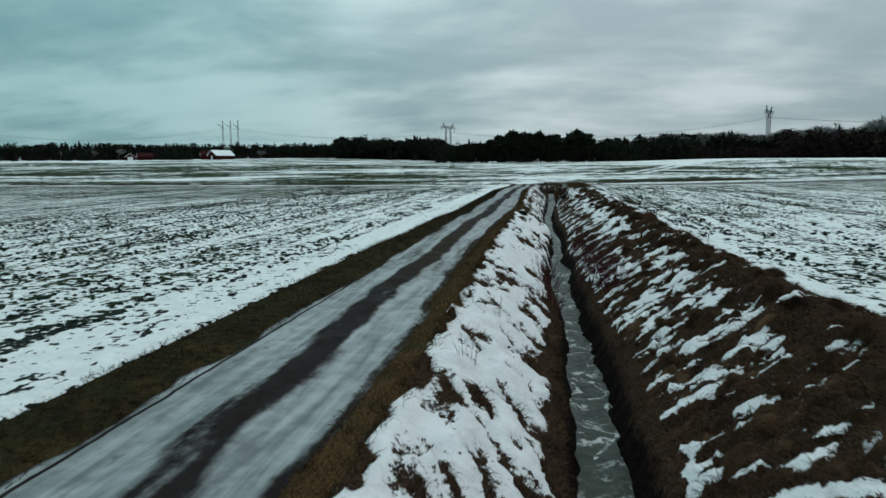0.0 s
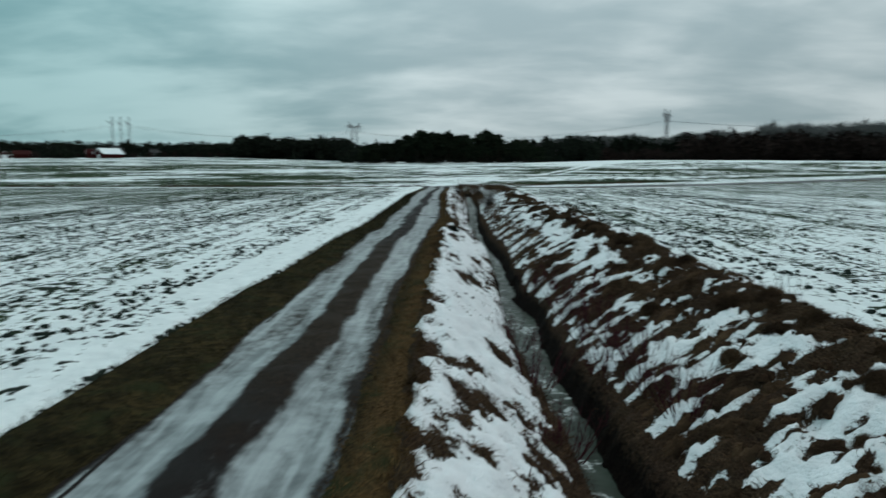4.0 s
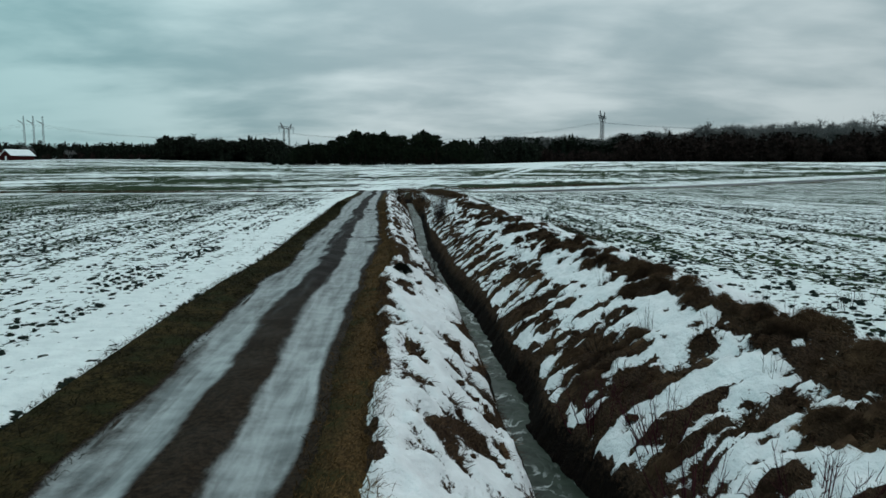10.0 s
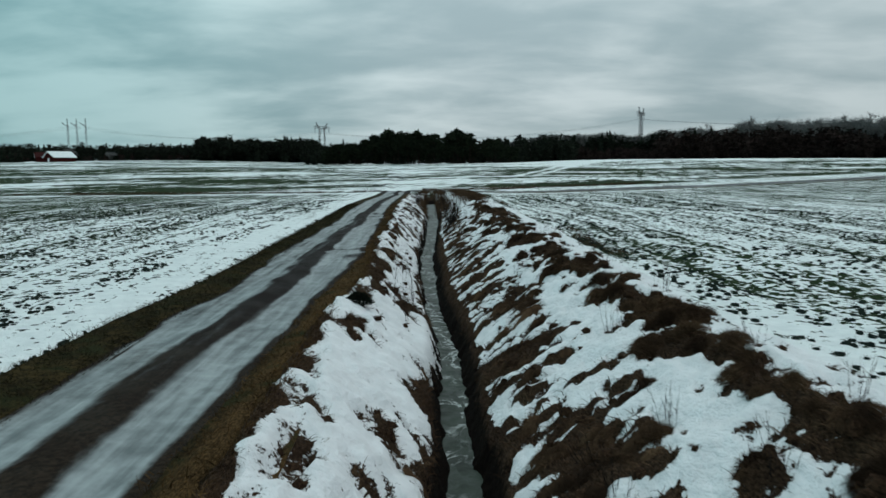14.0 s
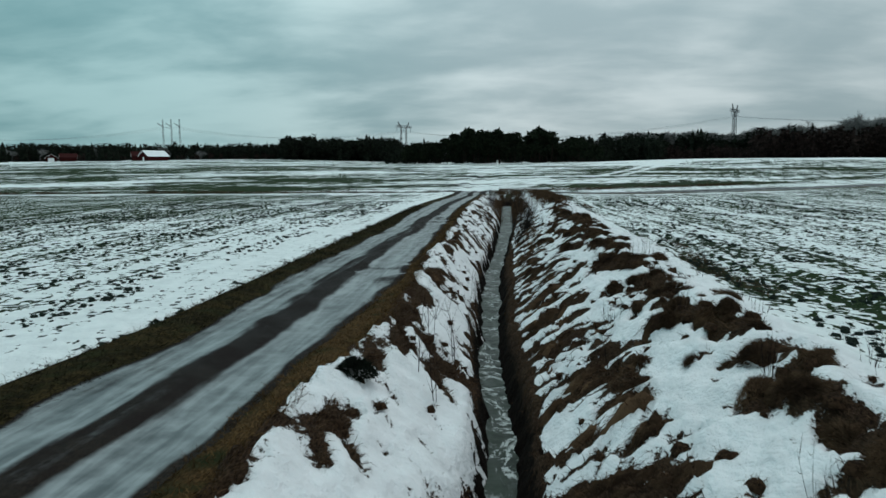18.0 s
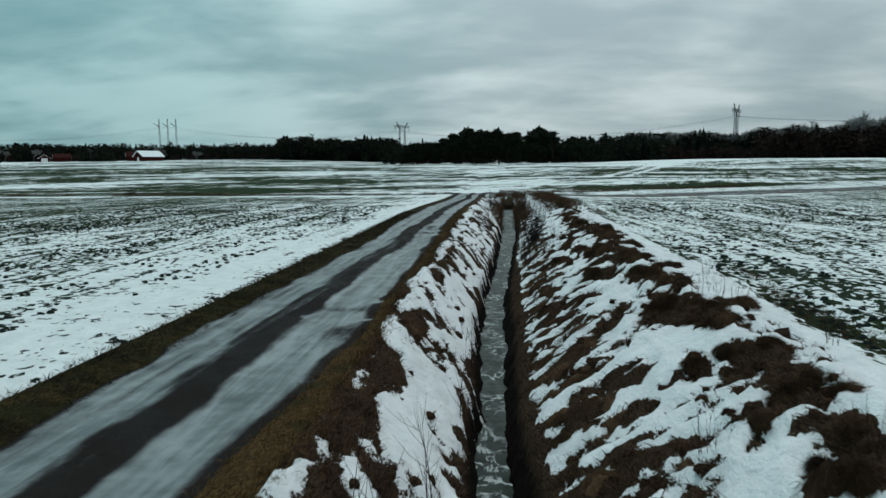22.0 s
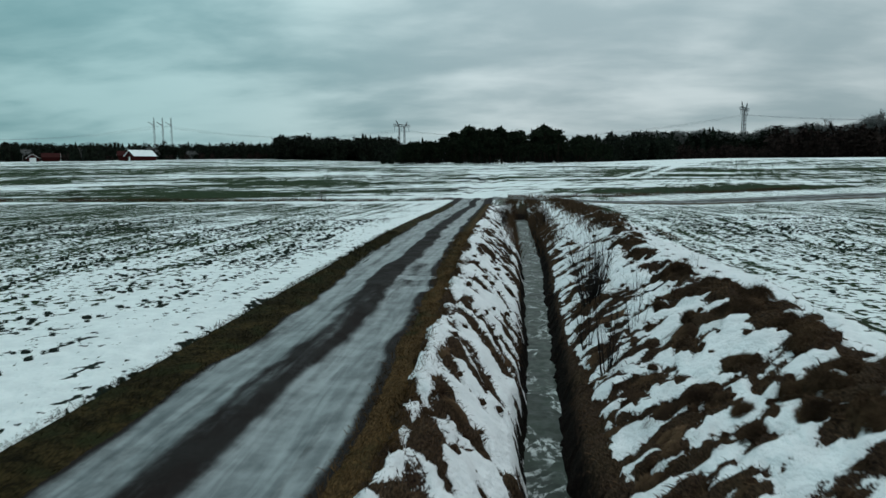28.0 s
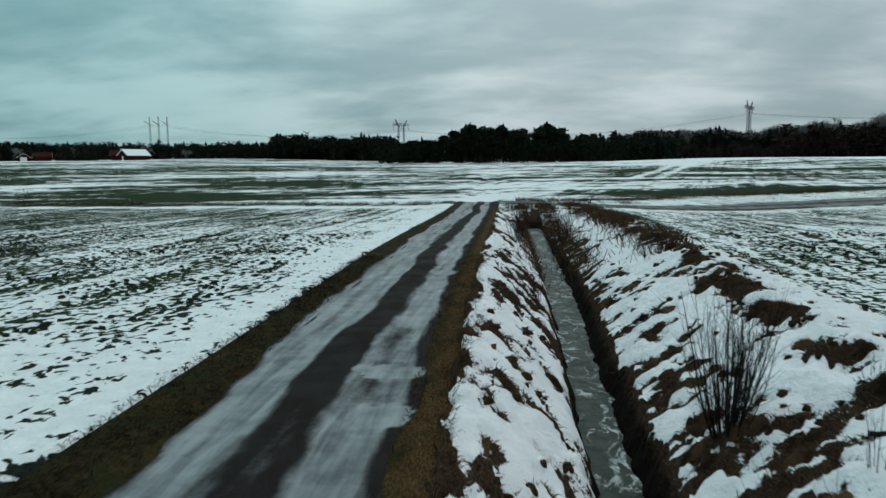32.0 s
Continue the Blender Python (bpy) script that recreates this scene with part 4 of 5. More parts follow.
def spruce_shape(rng, tall, wide, layers=9, spokes=9):
    """A spruce as layered drooping sprays."""
    verts, faces = [], []
    for i in range(layers):
        f = i / layers
        z, r = tall * (0.06 + 0.92 * f), wide * (1 - f) ** 0.85 + 0.12
        for k in range(spokes):
            a = 2 * math.pi * (k + rng.random()) / spokes
            q = r * rng.uniform(0.65, 1.12)
            s = 2.6 * q / spokes + 0.15
            dx, dy = math.cos(a), math.sin(a)
            o = len(verts)
            verts += [(0, 0, z + tall * 0.12), (q * dx - s * dy, q * dy + s * dx, z - 0.18 * q), (q * dx + s * dy, q * dy - s * dx, z - 0.18 * q)]
            faces.append((o, o + 1, o + 2))
    verts += [(-0.15, 0, tall * 0.9), (0.15, 0, tall * 0.9), (0, 0, tall * 1.03)]
    faces.append((len(verts) - 3, len(verts) - 2, len(verts) - 1))
    return verts, faces


def bare_shape(rng, tall, levels=4):
    """A leafless tree: limbs forking into fine twigs."""
    pieces = []

    def grow(p, d, length, r, level):
        e = [p[i] + d[i] * length for i in range(3)]
        mid = [(p[i] + e[i]) / 2 + rng.normal() * length * 0.05 for i in range(3)]
        pieces.append(tube([p, mid, e], [r, r * 0.8, r * 0.6], 3) if level > 1 else tube([p, e], [r, r * 0.6], 3))
        if level == 0:
            for _ in range(13):
                q = np.array(d) * 0.35 + rng.normal(size=3) * 0.7
                t = [e[i] + q[i] * 0.85 for i in range(3)]
                u = rng.normal(size=3) * 0.024
                pieces.append(([tuple(np.array(e) - u), tuple(np.array(e) + u), tuple(t)], [(0, 1, 2)]))
            return
        for _ in range(3 if level > 1 else 4):
            q = np.array(d) + rng.normal(size=3) * 0.48
            q[2] = abs(q[2]) + 0.06
            q /= np.linalg.norm(q)
            f = rng.uniform(0.5, 1.0)
            s = [p[i] + (e[i] - p[i]) * f for i in range(3)]
            grow(s, q, length * rng.uniform(0.6, 0.78), max(r * 0.55, 0.05), level - 1)

    grow([0, 0, 0], [0, 0, 1], tall * 0.34, tall * 0.016, levels)
    return joined(pieces)


def pine_tree(seed, tall):
    """A pine: bare trunk, a few limbs and a clumped, uneven crown."""
    rng = np.random.default_rng(seed)
    bend = rng.normal(0, 0.5, 2)
    trunk_line = [(0, 0, -0.3), (bend[0] * 0.4, bend[1] * 0.4, tall * 0.45), (bend[0], bend[1], tall * 0.92)]
    pieces, centres, radii = [tube(trunk_line, [0.24, 0.17, 0.06], 6)], [], []
    low = rng.uniform(0.22, 0.42)
    for _ in range(19):
        f = rng.uniform(low, 0.95)
        a = rng.uniform(0, 6.28)
        reach = rng.uniform(0.8, 2.7) * (1.15 - 0.6 * abs(f - 0.7))
        p = (bend[0] * f, bend[1] * f, tall * f)
        e = (p[0] + reach * math.cos(a), p[1] + reach * math.sin(a), p[2] + reach * 0.35)
        pieces.append(tube([p, e], [0.07, 0.03], 3))
        centres.append(e)
        radii.append(rng.uniform(0.8, 1.5))
    centres.append((bend[0], bend[1], tall * 0.94))
    radii.append(1.2)
    tree = tagged(new("pine_tree"), "dark green pine with a bare lower trunk at the field edge", "tree", "pines of the grove")
    part("trunk", mesh_of("pine_trunk", *joined(pieces), BARK), tree)
    part("crown", mesh_of("pine_crown", *flakes(centres, radii, 95, 0.55, rng), PINE), tree)
    return tree


def at_ground(x, y, drop=0.0):
    return float(land(np.array([float(x)]), np.array([float(y)]))[0]) - drop


def grove():
    rng = np.random.default_rng(11)
    firsts = [pine_tree(200 + i, t) for i, t in enumerate((13.5, 12.0, 14.5, 11.0, 13.0, 10.0))]
    for i in range(90):
        x = rng.uniform(-36, 38)
        y = 290 + rng.uniform(-8, 26)
        edge = min(1.0, 0.55 + 0.017 * min(x + 36, 44 - x))
        s = edge * rng.uniform(0.74, 1.0)
        m = pose(x, y, at_ground(x, y, 0.2), 0, 0, rng.uniform(0, 360))
        ob = firsts[i] if i < 6 else copy_thing(firsts[i % 6], m)
        ob.matrix_basis = m @ Matrix.Diagonal((s * 1.15, s * 1.15, s, 1))


def wood(name, label, shapes, spots, mat):
    """Far woodland: many trees of some shapes in one mesh."""
    vs, fs, ns, o = [], [], [], 0
    arrays = [(np.array(v, float), [np.array(q) for q in f]) for v, f in shapes]
    flat = [(v, np.concatenate(f), np.array([len(q) for q in f])) for v, f in arrays]
    for i, (x, y, s, a) in enumerate(spots):
        v, loops, sizes = flat[i % len(flat)]
        c, q = math.cos(a) * s, math.sin(a) * s
        p = np.stack([v[:, 0] * c - v[:, 1] * q + x, v[:, 0] * q + v[:, 1] * c + y, v[:, 2] * s + at_ground(x, y, 0.4)], 1)
        vs.append(p)
        fs.append(loops + o)
        ns.append(sizes)
        o += len(p)
    return tagged(new(name, raw_mesh(name, np.concatenate(vs), np.concatenate(fs), np.concatenate(ns), mat)), label, "woodland", kind="stuff")


def polar(turn, reach):
    """A spot by its bearing in degrees right of the road's line and its distance."""
    return 2.6 + reach * math.sin(radians(turn)), 38.3 + reach * math.cos(radians(turn))


def round_shape(rng, tall, wide, count=174):
    """A broad, uneven evergreen crown down to the ground."""
    centres, radii = [], []
    for _ in range(6):
        f = rng.uniform(0.25, 0.88)
        a, r = rng.uniform(0, 6.28), rng.uniform(0, 0.5) * wide
        centres.append((r * math.cos(a), r * math.sin(a), tall * f))
        radii.append(wide * rng.uniform(0.45, 0.7))
    return flakes(centres, radii, count // 6, tall * 0.066, rng, 1.0)


def woods():
    rng = np.random.default_rng(12)
    spruces = [spruce_shape(rng, t, wd, 11, 9) for t, wd in ((11.2, 2.6), (12.0, 2.9))]
    rounds = [round_shape(rng, t, wd) for t, wd in ((11, 3.4), (12, 3.8), (10.5, 3.6), (11.5, 3.2), (12, 4.0), (9.5, 3.4))]
    evergreen = rounds[:3] + spruces[:1] + rounds[3:] + rounds[:2] + spruces[1:] + rounds[2:5]
    spots = []

    def band(t0, t1, reach, depth, count, low, high):
        for _ in range(count):
            turn = rng.uniform(t0, t1)
            d = reach + depth * rng.random()
            x, y = polar(turn, d)
            swell = 0.80 + 0.40 * float(fbm(np.array([turn / 0.9]), np.array([d / 40]), 171, 3)[0])
            spots.append((x, y, rng.uniform(low, high) * swell, rng.uniform(0, 6.28)))

    band(-52, -18, 470, 70, 900, 0.80, 1.05)
    band(-18.6, -9, 430, 60, 480, 1.10, 1.38)
    band(-9.5, 10, 400, 60, 420, 0.90, 1.14)
    band(8, 22, 345, 70, 620, 0.96, 1.24)
    band(20, 54, 335, 70, 620, 1.0, 1.36)
    band(5, 13, 300, 50, 150, 0.75, 1.05)
    band(-10.5, 8.5, 270, 36, 140, 0.35, 0.75)
    wood("evergreen_wood", "dark evergreen woodland along the far edge of the fields", evergreen, spots, NEEDLES)
    spots = []
    band(9, 24, 318, 16, 160, 0.38, 0.62)
    band(20, 54, 316, 40, 800, 0.70, 1.30)
    band(-52, -19, 462, 10, 120, 0.3, 0.5)
    wood("thicket", "dark brown leafless thicket at the foot of the woodland", rounds, spots, BRUSH)
    bare = [bare_shape(rng, t, 4) for t in (13, 14.5, 12, 14)]
    spots = []
    band(9, 22, 350, 60, 80, 1.15, 1.4)
    band(19, 27, 345, 60, 80, 1.3, 1.55)
    band(25, 54, 340, 50, 260, 1.45, 1.85)
    band(-9, 9, 300, 30, 16, 0.75, 0.95)
    band(-52, -20, 455, 40, 20, 0.6, 0.85)
    wood("bare_wood", "leafless grey-brown birches rising above the woodland", bare, spots, TWIG)
    for px, py, s in ((-211, 386, 0.9), (-214, 384, 0.75), (-208, 388, 0.8), (-262, 372, 1.0), (-268, 376, 0.85), (-274, 370, 0.95), (-281, 378, 1.05), (-223, 398, 0.8), (-227, 396, 0.95), (-231, 399, 0.85)):
        tree = tagged(new("spruce_tree"), "dark spruce standing beside the farm buildings", "tree", "spruces at the farm")
        tree.matrix_basis = pose(px, py, at_ground(px, py, 0.3), 0, 0, rng.uniform(0, 360)) @ Matrix.Diagonal((s * 1.2, s * 1.2, s, 1))
        part("trunk", mesh_of("spruce_trunk", *tube([(0, 0, 0), (0, 0, 10.5)], [0.22, 0.05], 6), BARK), tree)
        part("crown", mesh_of("spruce_crown", *spruce_shape(rng, 11, 2.6, 16, 13), NEEDLES), tree)


BRUSH = plain_material("brushwood", (0.010, 0.008, 0.007), (0.038, 0.025, 0.022), 0.5, 0.95, by_island=0.5)
grove()
woods()


# ---- crossing track beyond the junction ----
def crossing_track():
    us = np.concatenate([np.arange(-3.0, 45, 0.25), geometric(45, 0.4, 1.05, 160)])
    vs = np.linspace(-1.15, 1.15, 25)
    U, V = np.meshgrid(us, vs)
    x, v = U.ravel(), V.ravel()
    y = track_line(x) + v * track_half(x)
    z = land(x, y) + 0.06 - 0.12 * step(0.95, 1.15, np.abs(v))
    nx = len(us)
    a = (np.arange(len(vs) - 1)[:, None] * nx + np.arange(nx - 1)[None, :]).ravel()
    me = raw_mesh("crossing_track", np.stack([x, y, z], 1), np.stack([a, a + 1, a + nx + 1, a + nx], 1).ravel(), np.full(len(a), 4), ROAD)
    for key, values in (("ice", 0.46 - 0.2 * np.exp(-(v / 0.2) ** 2)), ("grass", step(0.85, 1.05, np.abs(v) + 0.1 * swing(x / 1.5, v * 2, 161)))):
        me.attributes.new(key, "FLOAT", "POINT").data.foreach_set("value", values.astype(np.float32))
    me.shade_smooth()
    return tagged(new("crossing_track", me), "grey icy field track curving across the far end", "road", kind="structure")


def weeds():
    """Tall dead weeds along the far field margin and the ditch's end."""
    rng = np.random.default_rng(14)
    n = 24000
    x = np.where(rng.random(n) < 0.45, rng.uniform(-90, 1, n), rng.uniform(3, 40, n))
    y = np.where(x < 2, 93.3 + rng.normal(0, 0.5, n), 98.5 + 0.65 * np.maximum(x - 12, 0) + rng.normal(0, 1.3, n)) + 1.5 * (fbm(x / 5, x * 0, 141, 2) - 0.5)
    m = (x > 3) & (rng.random(n) < 0.45)
    y = np.where(m, rng.uniform(58, 93, n), y)
    x = np.where(m, 7.15 + rng.normal(0, 0.45, n), x)
    keep = fbm(x / 2.5, y / 2.5, 142, 2) > 0.42
    wet_y = 60 + 30 * rng.random(7000) ** 0.7
    wet_x = np.where(rng.random(7000) < 0.6, 4.85 + rng.normal(0, 0.35, 7000), 3.35 + rng.normal(0, 0.25, 7000))
    x, y = np.concatenate([x[keep], wet_x]), np.concatenate([y[keep], wet_y])
    n = len(x)
    tall = np.where((y < 93.5) & (x > 2), 1.7, 1.5)
    way = np.stack([rng.normal(0, 0.35, n), rng.normal(0, 0.35, n), np.ones(n)], 1)
    me = blades("dead_weeds", np.stack([x, y, snow_land(x, y)], 1), way, rng.uniform(0.10, 0.28, n) * tall, rng.uniform(0.006, 0.016, n), rng.uniform(0, 0.6, n), rng, DRY)
    return tagged(new("dead_weeds", me), "tall brown dead weeds along the field margin", "weeds", kind="stuff")


def crop_tufts():
    """Winter crop and clods that poke through the thin field snow in drilled rows."""
    rng = np.random.default_rng(15)
    n = 26000
    x = np.where(rng.random(n) < 0.55, -3.4 - 17 * rng.random(n) ** 1.2, 8.2 + 14 * rng.random(n) ** 1.2)
    y = -11 + 76 * rng.random(n)
    rows = fbm(x * 1.9, y * 0.05, 151, 3)
    thick = 0.55 * rows + 0.45 * fbm(x / 0.9, y / 1.2, 152, 2) + 0.06 * step(-4, -8, x)
    x, y = x[thick > 0.545], y[thick > 0.545]
    radius = rng.uniform(0.03, 0.085, len(x))
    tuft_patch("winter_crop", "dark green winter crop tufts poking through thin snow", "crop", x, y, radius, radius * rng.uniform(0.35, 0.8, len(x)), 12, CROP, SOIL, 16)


CROP = plain_material("winter_crop", (0.006, 0.010, 0.008), (0.026, 0.036, 0.018), 1.2, 0.95, by_island=0.5)
crossing_track()
weeds()
crop_tufts()

# ---- shrubs ----
SHOOT = plain_material("shrub_bark", (0.008, 0.006, 0.006), (0.026, 0.020, 0.018), 6.0, 0.9)
BRIAR = plain_material("red_briar", (0.022, 0.006, 0.009), (0.075, 0.020, 0.026), 6.0, 0.9)


def stem_shape(rng, start, way, tall, thick, twigs):
    """One shoot that leans out and straightens, and its fine side twigs."""
    side, p, d = [], np.array(start, float), np.array(way, float)
    points, radii, steps = [tuple(p)], [thick], 6
    for i in range(steps):
        d = d + np.array([0, 0, 0.10]) + rng.normal(0, 0.05, 3)
        d /= np.linalg.norm(d)
        p = p + d * tall / steps
        points.append(tuple(p))
        radii.append(thick * (1 - 0.8 * (i + 1) / steps))
    for _ in range(twigs):
        i = int(rng.integers(1, steps))
        q = d + rng.normal(0, 0.55, 3)
        q[2] = abs(q[2]) * 0.8 + 0.25
        q /= np.linalg.norm(q)
        reach = tall * rng.uniform(0.12, 0.34)
        a = np.array(points[i])
        b, c = a + q * reach * 0.5, a + q * reach + np.array([0, 0, reach * 0.18])
        r = max(radii[i] * 0.45, 0.0026)
        side.append(tube([tuple(a), tuple(b), tuple(c)], [r, r * 0.8, r * 0.4], 3))
    return tube(points, radii, 4), side


def shrub(name, label, category, x, y, seed, stems, tall, spread_out, twigs, mat, thick=0.011, group=""):
    rng = np.random.default_rng(seed)
    z = float(snow_land(np.array([x]), np.array([y]))[0]) - 0.04
    thing = tagged(new(name), label, category, group)
    thing.matrix_basis = pose(x, y, z)
    for _ in range(stems):
        a = rng.uniform(0, 6.28)
        r = spread_out * rng.random() ** 0.6
        h = tall * rng.uniform(0.6, 1.08)
        way = (math.cos(a) * r * 0.9, math.sin(a) * r * 0.9, 1.0)
        start = (math.cos(a) * r * 0.35, math.sin(a) * r * 0.35, -0.06)
        shoot, side = stem_shape(rng, start, way, h, thick * rng.uniform(0.7, 1.2), twigs)
        stem = part("stem", mesh_of("stem", *shoot, mat), thing)
        for twig in side:
            part("twig", mesh_of("twig", *twig, mat), stem)
    return thing


bush = "leafless multi-stemmed shrub with dark upright shoots on the ditch bank"
shrub("bare_shrub", bush, "shrub", 4.88, 46.0, 301, 40, 1.85, 0.44, 12, SHOOT, 0.012, group="shrubs in the ditch")
shrub("bare_shrub", bush, "shrub", 4.58, 40.95, 302, 9, 1.3, 0.34, 12, SHOOT, 0.010, group="shrubs in the ditch")
shrub("bare_shrub", "small leafless shrub with thin shoots above the frozen ditch", "shrub", 4.47, 42.95, 303, 7, 1.2, 0.25, 9, SHOOT, 0.008, "shrubs in the ditch")
shrub("bare_shrub", "thin leafless shrub on the snowy field side bank", "shrub", 5.25, 42.4, 307, 8, 1.25, 0.45, 7, SHOOT, 0.006, "shrubs in the ditch")
shrub("bare_shrub", "thin leafless shrub on the snowy field side bank", "shrub", 5.6, 44.1, 308, 5, 0.9, 0.3, 5, SHOOT, 0.006, "shrubs in the ditch")
shrub("bare_shrub", "sparse leafless shrub beside the frozen ditch water", "shrub", 3.05, 54.5, 304, 6, 1.3, 0.2, 6, SHOOT, 0.009, "shrubs in the ditch")
shrub("bare_shrub", "dense dark leafless shrub far along the ditch", "shrub", 2.75, 67.0, 305, 18, 1.5, 0.5, 7, SHOOT, 0.012, "shrubs in the ditch")
shrub("bare_shrub", "dense dark leafless shrub far along the ditch", "shrub", 2.75, 73.0, 311, 16, 1.5, 0.5, 7, SHOOT, 0.012, "shrubs in the ditch")
shrub("bare_shrub", "dense dark leafless shrub far along the ditch", "shrub", 4.9, 70.5, 306, 18, 1.6, 0.6, 7, SHOOT, 0.013, "shrubs in the ditch")
shrub("bare_shrub", "low leafless shrub on the far field margin", "shrub", -37.5, 94.0, 309, 14, 1.7, 0.9, 5, SHOOT, 0.02, "shrubs on the margin")
shrub("bare_shrub", "low leafless shrub on the far field margin", "shrub", -14.0, 94.5, 310, 12, 1.5, 0.9, 5, SHOOT, 0.02, "shrubs on the margin")
for i, (x, y, h, k) in enumerate(((2.81, 22.6, 1.9, 1), (3.12, 22.0, 1.6, 2), (3.2, 24.2, 1.6, 2), (3.25, 27.5, 1.3, 1), (3.3, 29.9, 1.3, 1))):
    shrub("sapling", "thin leafless sapling standing in snow on the road side bank", "sapling", x, y, 320 + i, k, h, 0.10, 12, SHOOT, 0.007, "saplings on the bank")
for i, (x, y) in enumerate(((5.0, 2.9), (4.85, 6.3), (5.2, 1.8), (4.75, 4.5), (4.85, 8.4), (3.5, 1.2), (3.45, 3.6), (3.4, 6.6), (5.3, 4.2), (5.2, 5.3), (4.85, 10.2), (5.1, 11.6), (5.1, 7.4), (5.4, 9.1), (4.6, 12.8))):
    shrub("briar", "arching dark red briar shoots over the ditch edge", "briar", x, y, 340 + i, 20, 0.75, 0.95, 9, BRIAR, 0.009, "briars over the ditch")
for i, (x, y) in enumerate(((2.4, -6.6), (2.6, -3.2), (5.5, 22.6), (5.75, 24.6), (6.2, 17.6), (8.0, 20.9), (8.2, 27.9), (7.9, 35.2), (5.95, 14.4), (6.3, 13.0), (5.2, 13.6))):
    shrub("weed_stalk", "cluster of thin dry weed stalks standing in snow", "weed", x, y, 360 + i, 7, 0.55, 0.3, 3, SHOOT, 0.0035, "dry weeds")
shrub("fern_sprig", "low dark wintergreen sprig lying on the bank snow", "plant", 5.32, 14.35, 371, 14, 0.26, 0.9, 8, SHOOT, 0.004)
weed_rng = np.random.default_rng(17)
for i in range(34):
    x, y = (weed_rng.uniform(6.3, 8.4), weed_rng.uniform(4, 46)) if i < 22 else (weed_rng.uniform(9, 13), weed_rng.uniform(10, 24))
    shrub("weed_stalk", "cluster of thin dry weed stalks standing in snow", "weed", x, y, 380 + i, 6, 0.5, 0.35, 2, SHOOT, 0.004, "dry weeds")

def fallen_stick(a, b):
    """A dead branch lying on the bank, with a fork and short stubs."""
    rng = np.random.default_rng(18)
    thing = tagged(new("fallen_branch"), "dark dead branch lying on the snowy ditch bank", "branch")
    points = []
    for i in range(7):
        f = i / 6
        x, y = a[0] + (b[0] - a[0]) * f + rng.normal(0, 0.012), a[1] + (b[1] - a[1]) * f
        points.append((x, y, float(snow_land(np.array([x]), np.array([y]))[0]) + 0.03))
    part("limb", mesh_of("limb", *tube(points, [0.026, 0.024, 0.022, 0.020, 0.017, 0.014, 0.009], 6), SHOOT), thing)
    for i in (2, 4, 5):
        p = points[i]
        q = (p[0] + rng.uniform(0.08, 0.2), p[1] + rng.uniform(-0.15, 0.15), p[2] + rng.uniform(0.02, 0.10))
        part("twig", mesh_of("branch_twig", *tube([p, q], [0.009, 0.004], 4), SHOOT), thing)


fallen_stick((5.85, 44.75), (6.3, 44.62))

# ---- power line ----
def lattice_mast(p, q, wide0, wide1, bays, bar=0.09):
    """Four legs and cross bracing from p up to q."""
    pieces = []
    p, q = Vector(p), Vector(q)
    turn = (q - p).to_track_quat("Z", "Y")

    def corner(f, k):
        wd = (wide0 + (wide1 - wide0) * f) / 2
        return p.lerp(q, f) + turn @ Vector((wd * (1, -1, -1, 1)[k], wd * (1, 1, -1, -1)[k], 0))

    for k in range(4):
        pieces.append(tube([tuple(corner(0, k)), tuple(corner(1, k))], [bar, bar * 0.8], 4))
    for i in range(bays):
        for k in range(4):
            pieces.append(tube([tuple(corner(i / bays, k)), tuple(corner((i + 1) / bays, (k + 1) % 4))], [bar * 0.6] * 2, 3))
    return joined(pieces)


def portal_pylon(x, y, turn, tall, bar=0.14):
    base = at_ground(x, y, 0.3)
    thing = tagged(new("pylon"), "grey steel portal pylon with two legs and crossarm horns", "pylon", "pylons of the power line")
    thing.matrix_basis = pose(x, y, base, 0, 0, turn)
    arm = tall * 0.87
    for sgn in (-1, 1):
        part("leg", mesh_of("pylon_leg", *lattice_mast((sgn * 4.4, 0, 0), (sgn * 3.2, 0, arm), 1.3, 0.9, 14, bar), STEEL), thing)
        part("horn", mesh_of("pylon_horn", *lattice_mast((sgn * 4.6, 0, arm), (sgn * 7.6, 0, tall), 0.9, 0.3, 4, bar), STEEL), thing)
    part("crossarm", mesh_of("pylon_arm", *lattice_mast((-10.5, 0, arm + 0.4), (10.5, 0, arm + 0.4), 1.5, 1.5, 14, bar), STEEL), thing)
    for px in (-9.5, 0, 9.5):
        part("insulator", mesh_of("insulator", *tube([(px, 0, arm - 0.2), (px, 0, arm - 3.6)], [0.14, 0.14], 5), GLASS), thing)
    return thing


def single_mast(x, y, turn, tall):
    thing = tagged(new("pylon"), "slender grey lattice mast with one sloping arm", "pylon", "pylons of the power line")
    thing.matrix_basis = pose(x, y, at_ground(x, y, 0.3), 0, 0, turn)
    part("leg", mesh_of("mast_leg", *lattice_mast((0, 0, 0), (0, 0, tall), 1.5, 0.6, 16, 0.09), STEEL), thing)
    part("crossarm", mesh_of("mast_arm", *lattice_mast((0.4, 0, tall * 0.80), (-4.4, 0, tall * 0.90), 0.7, 0.3, 5, 0.10), STEEL), thing)
    part("insulator", mesh_of("insulator", *tube([(-1.6, 0, tall * 0.66), (0, 0, tall * 0.66)], [0.13, 0.13], 5), GLASS), thing)
    return thing


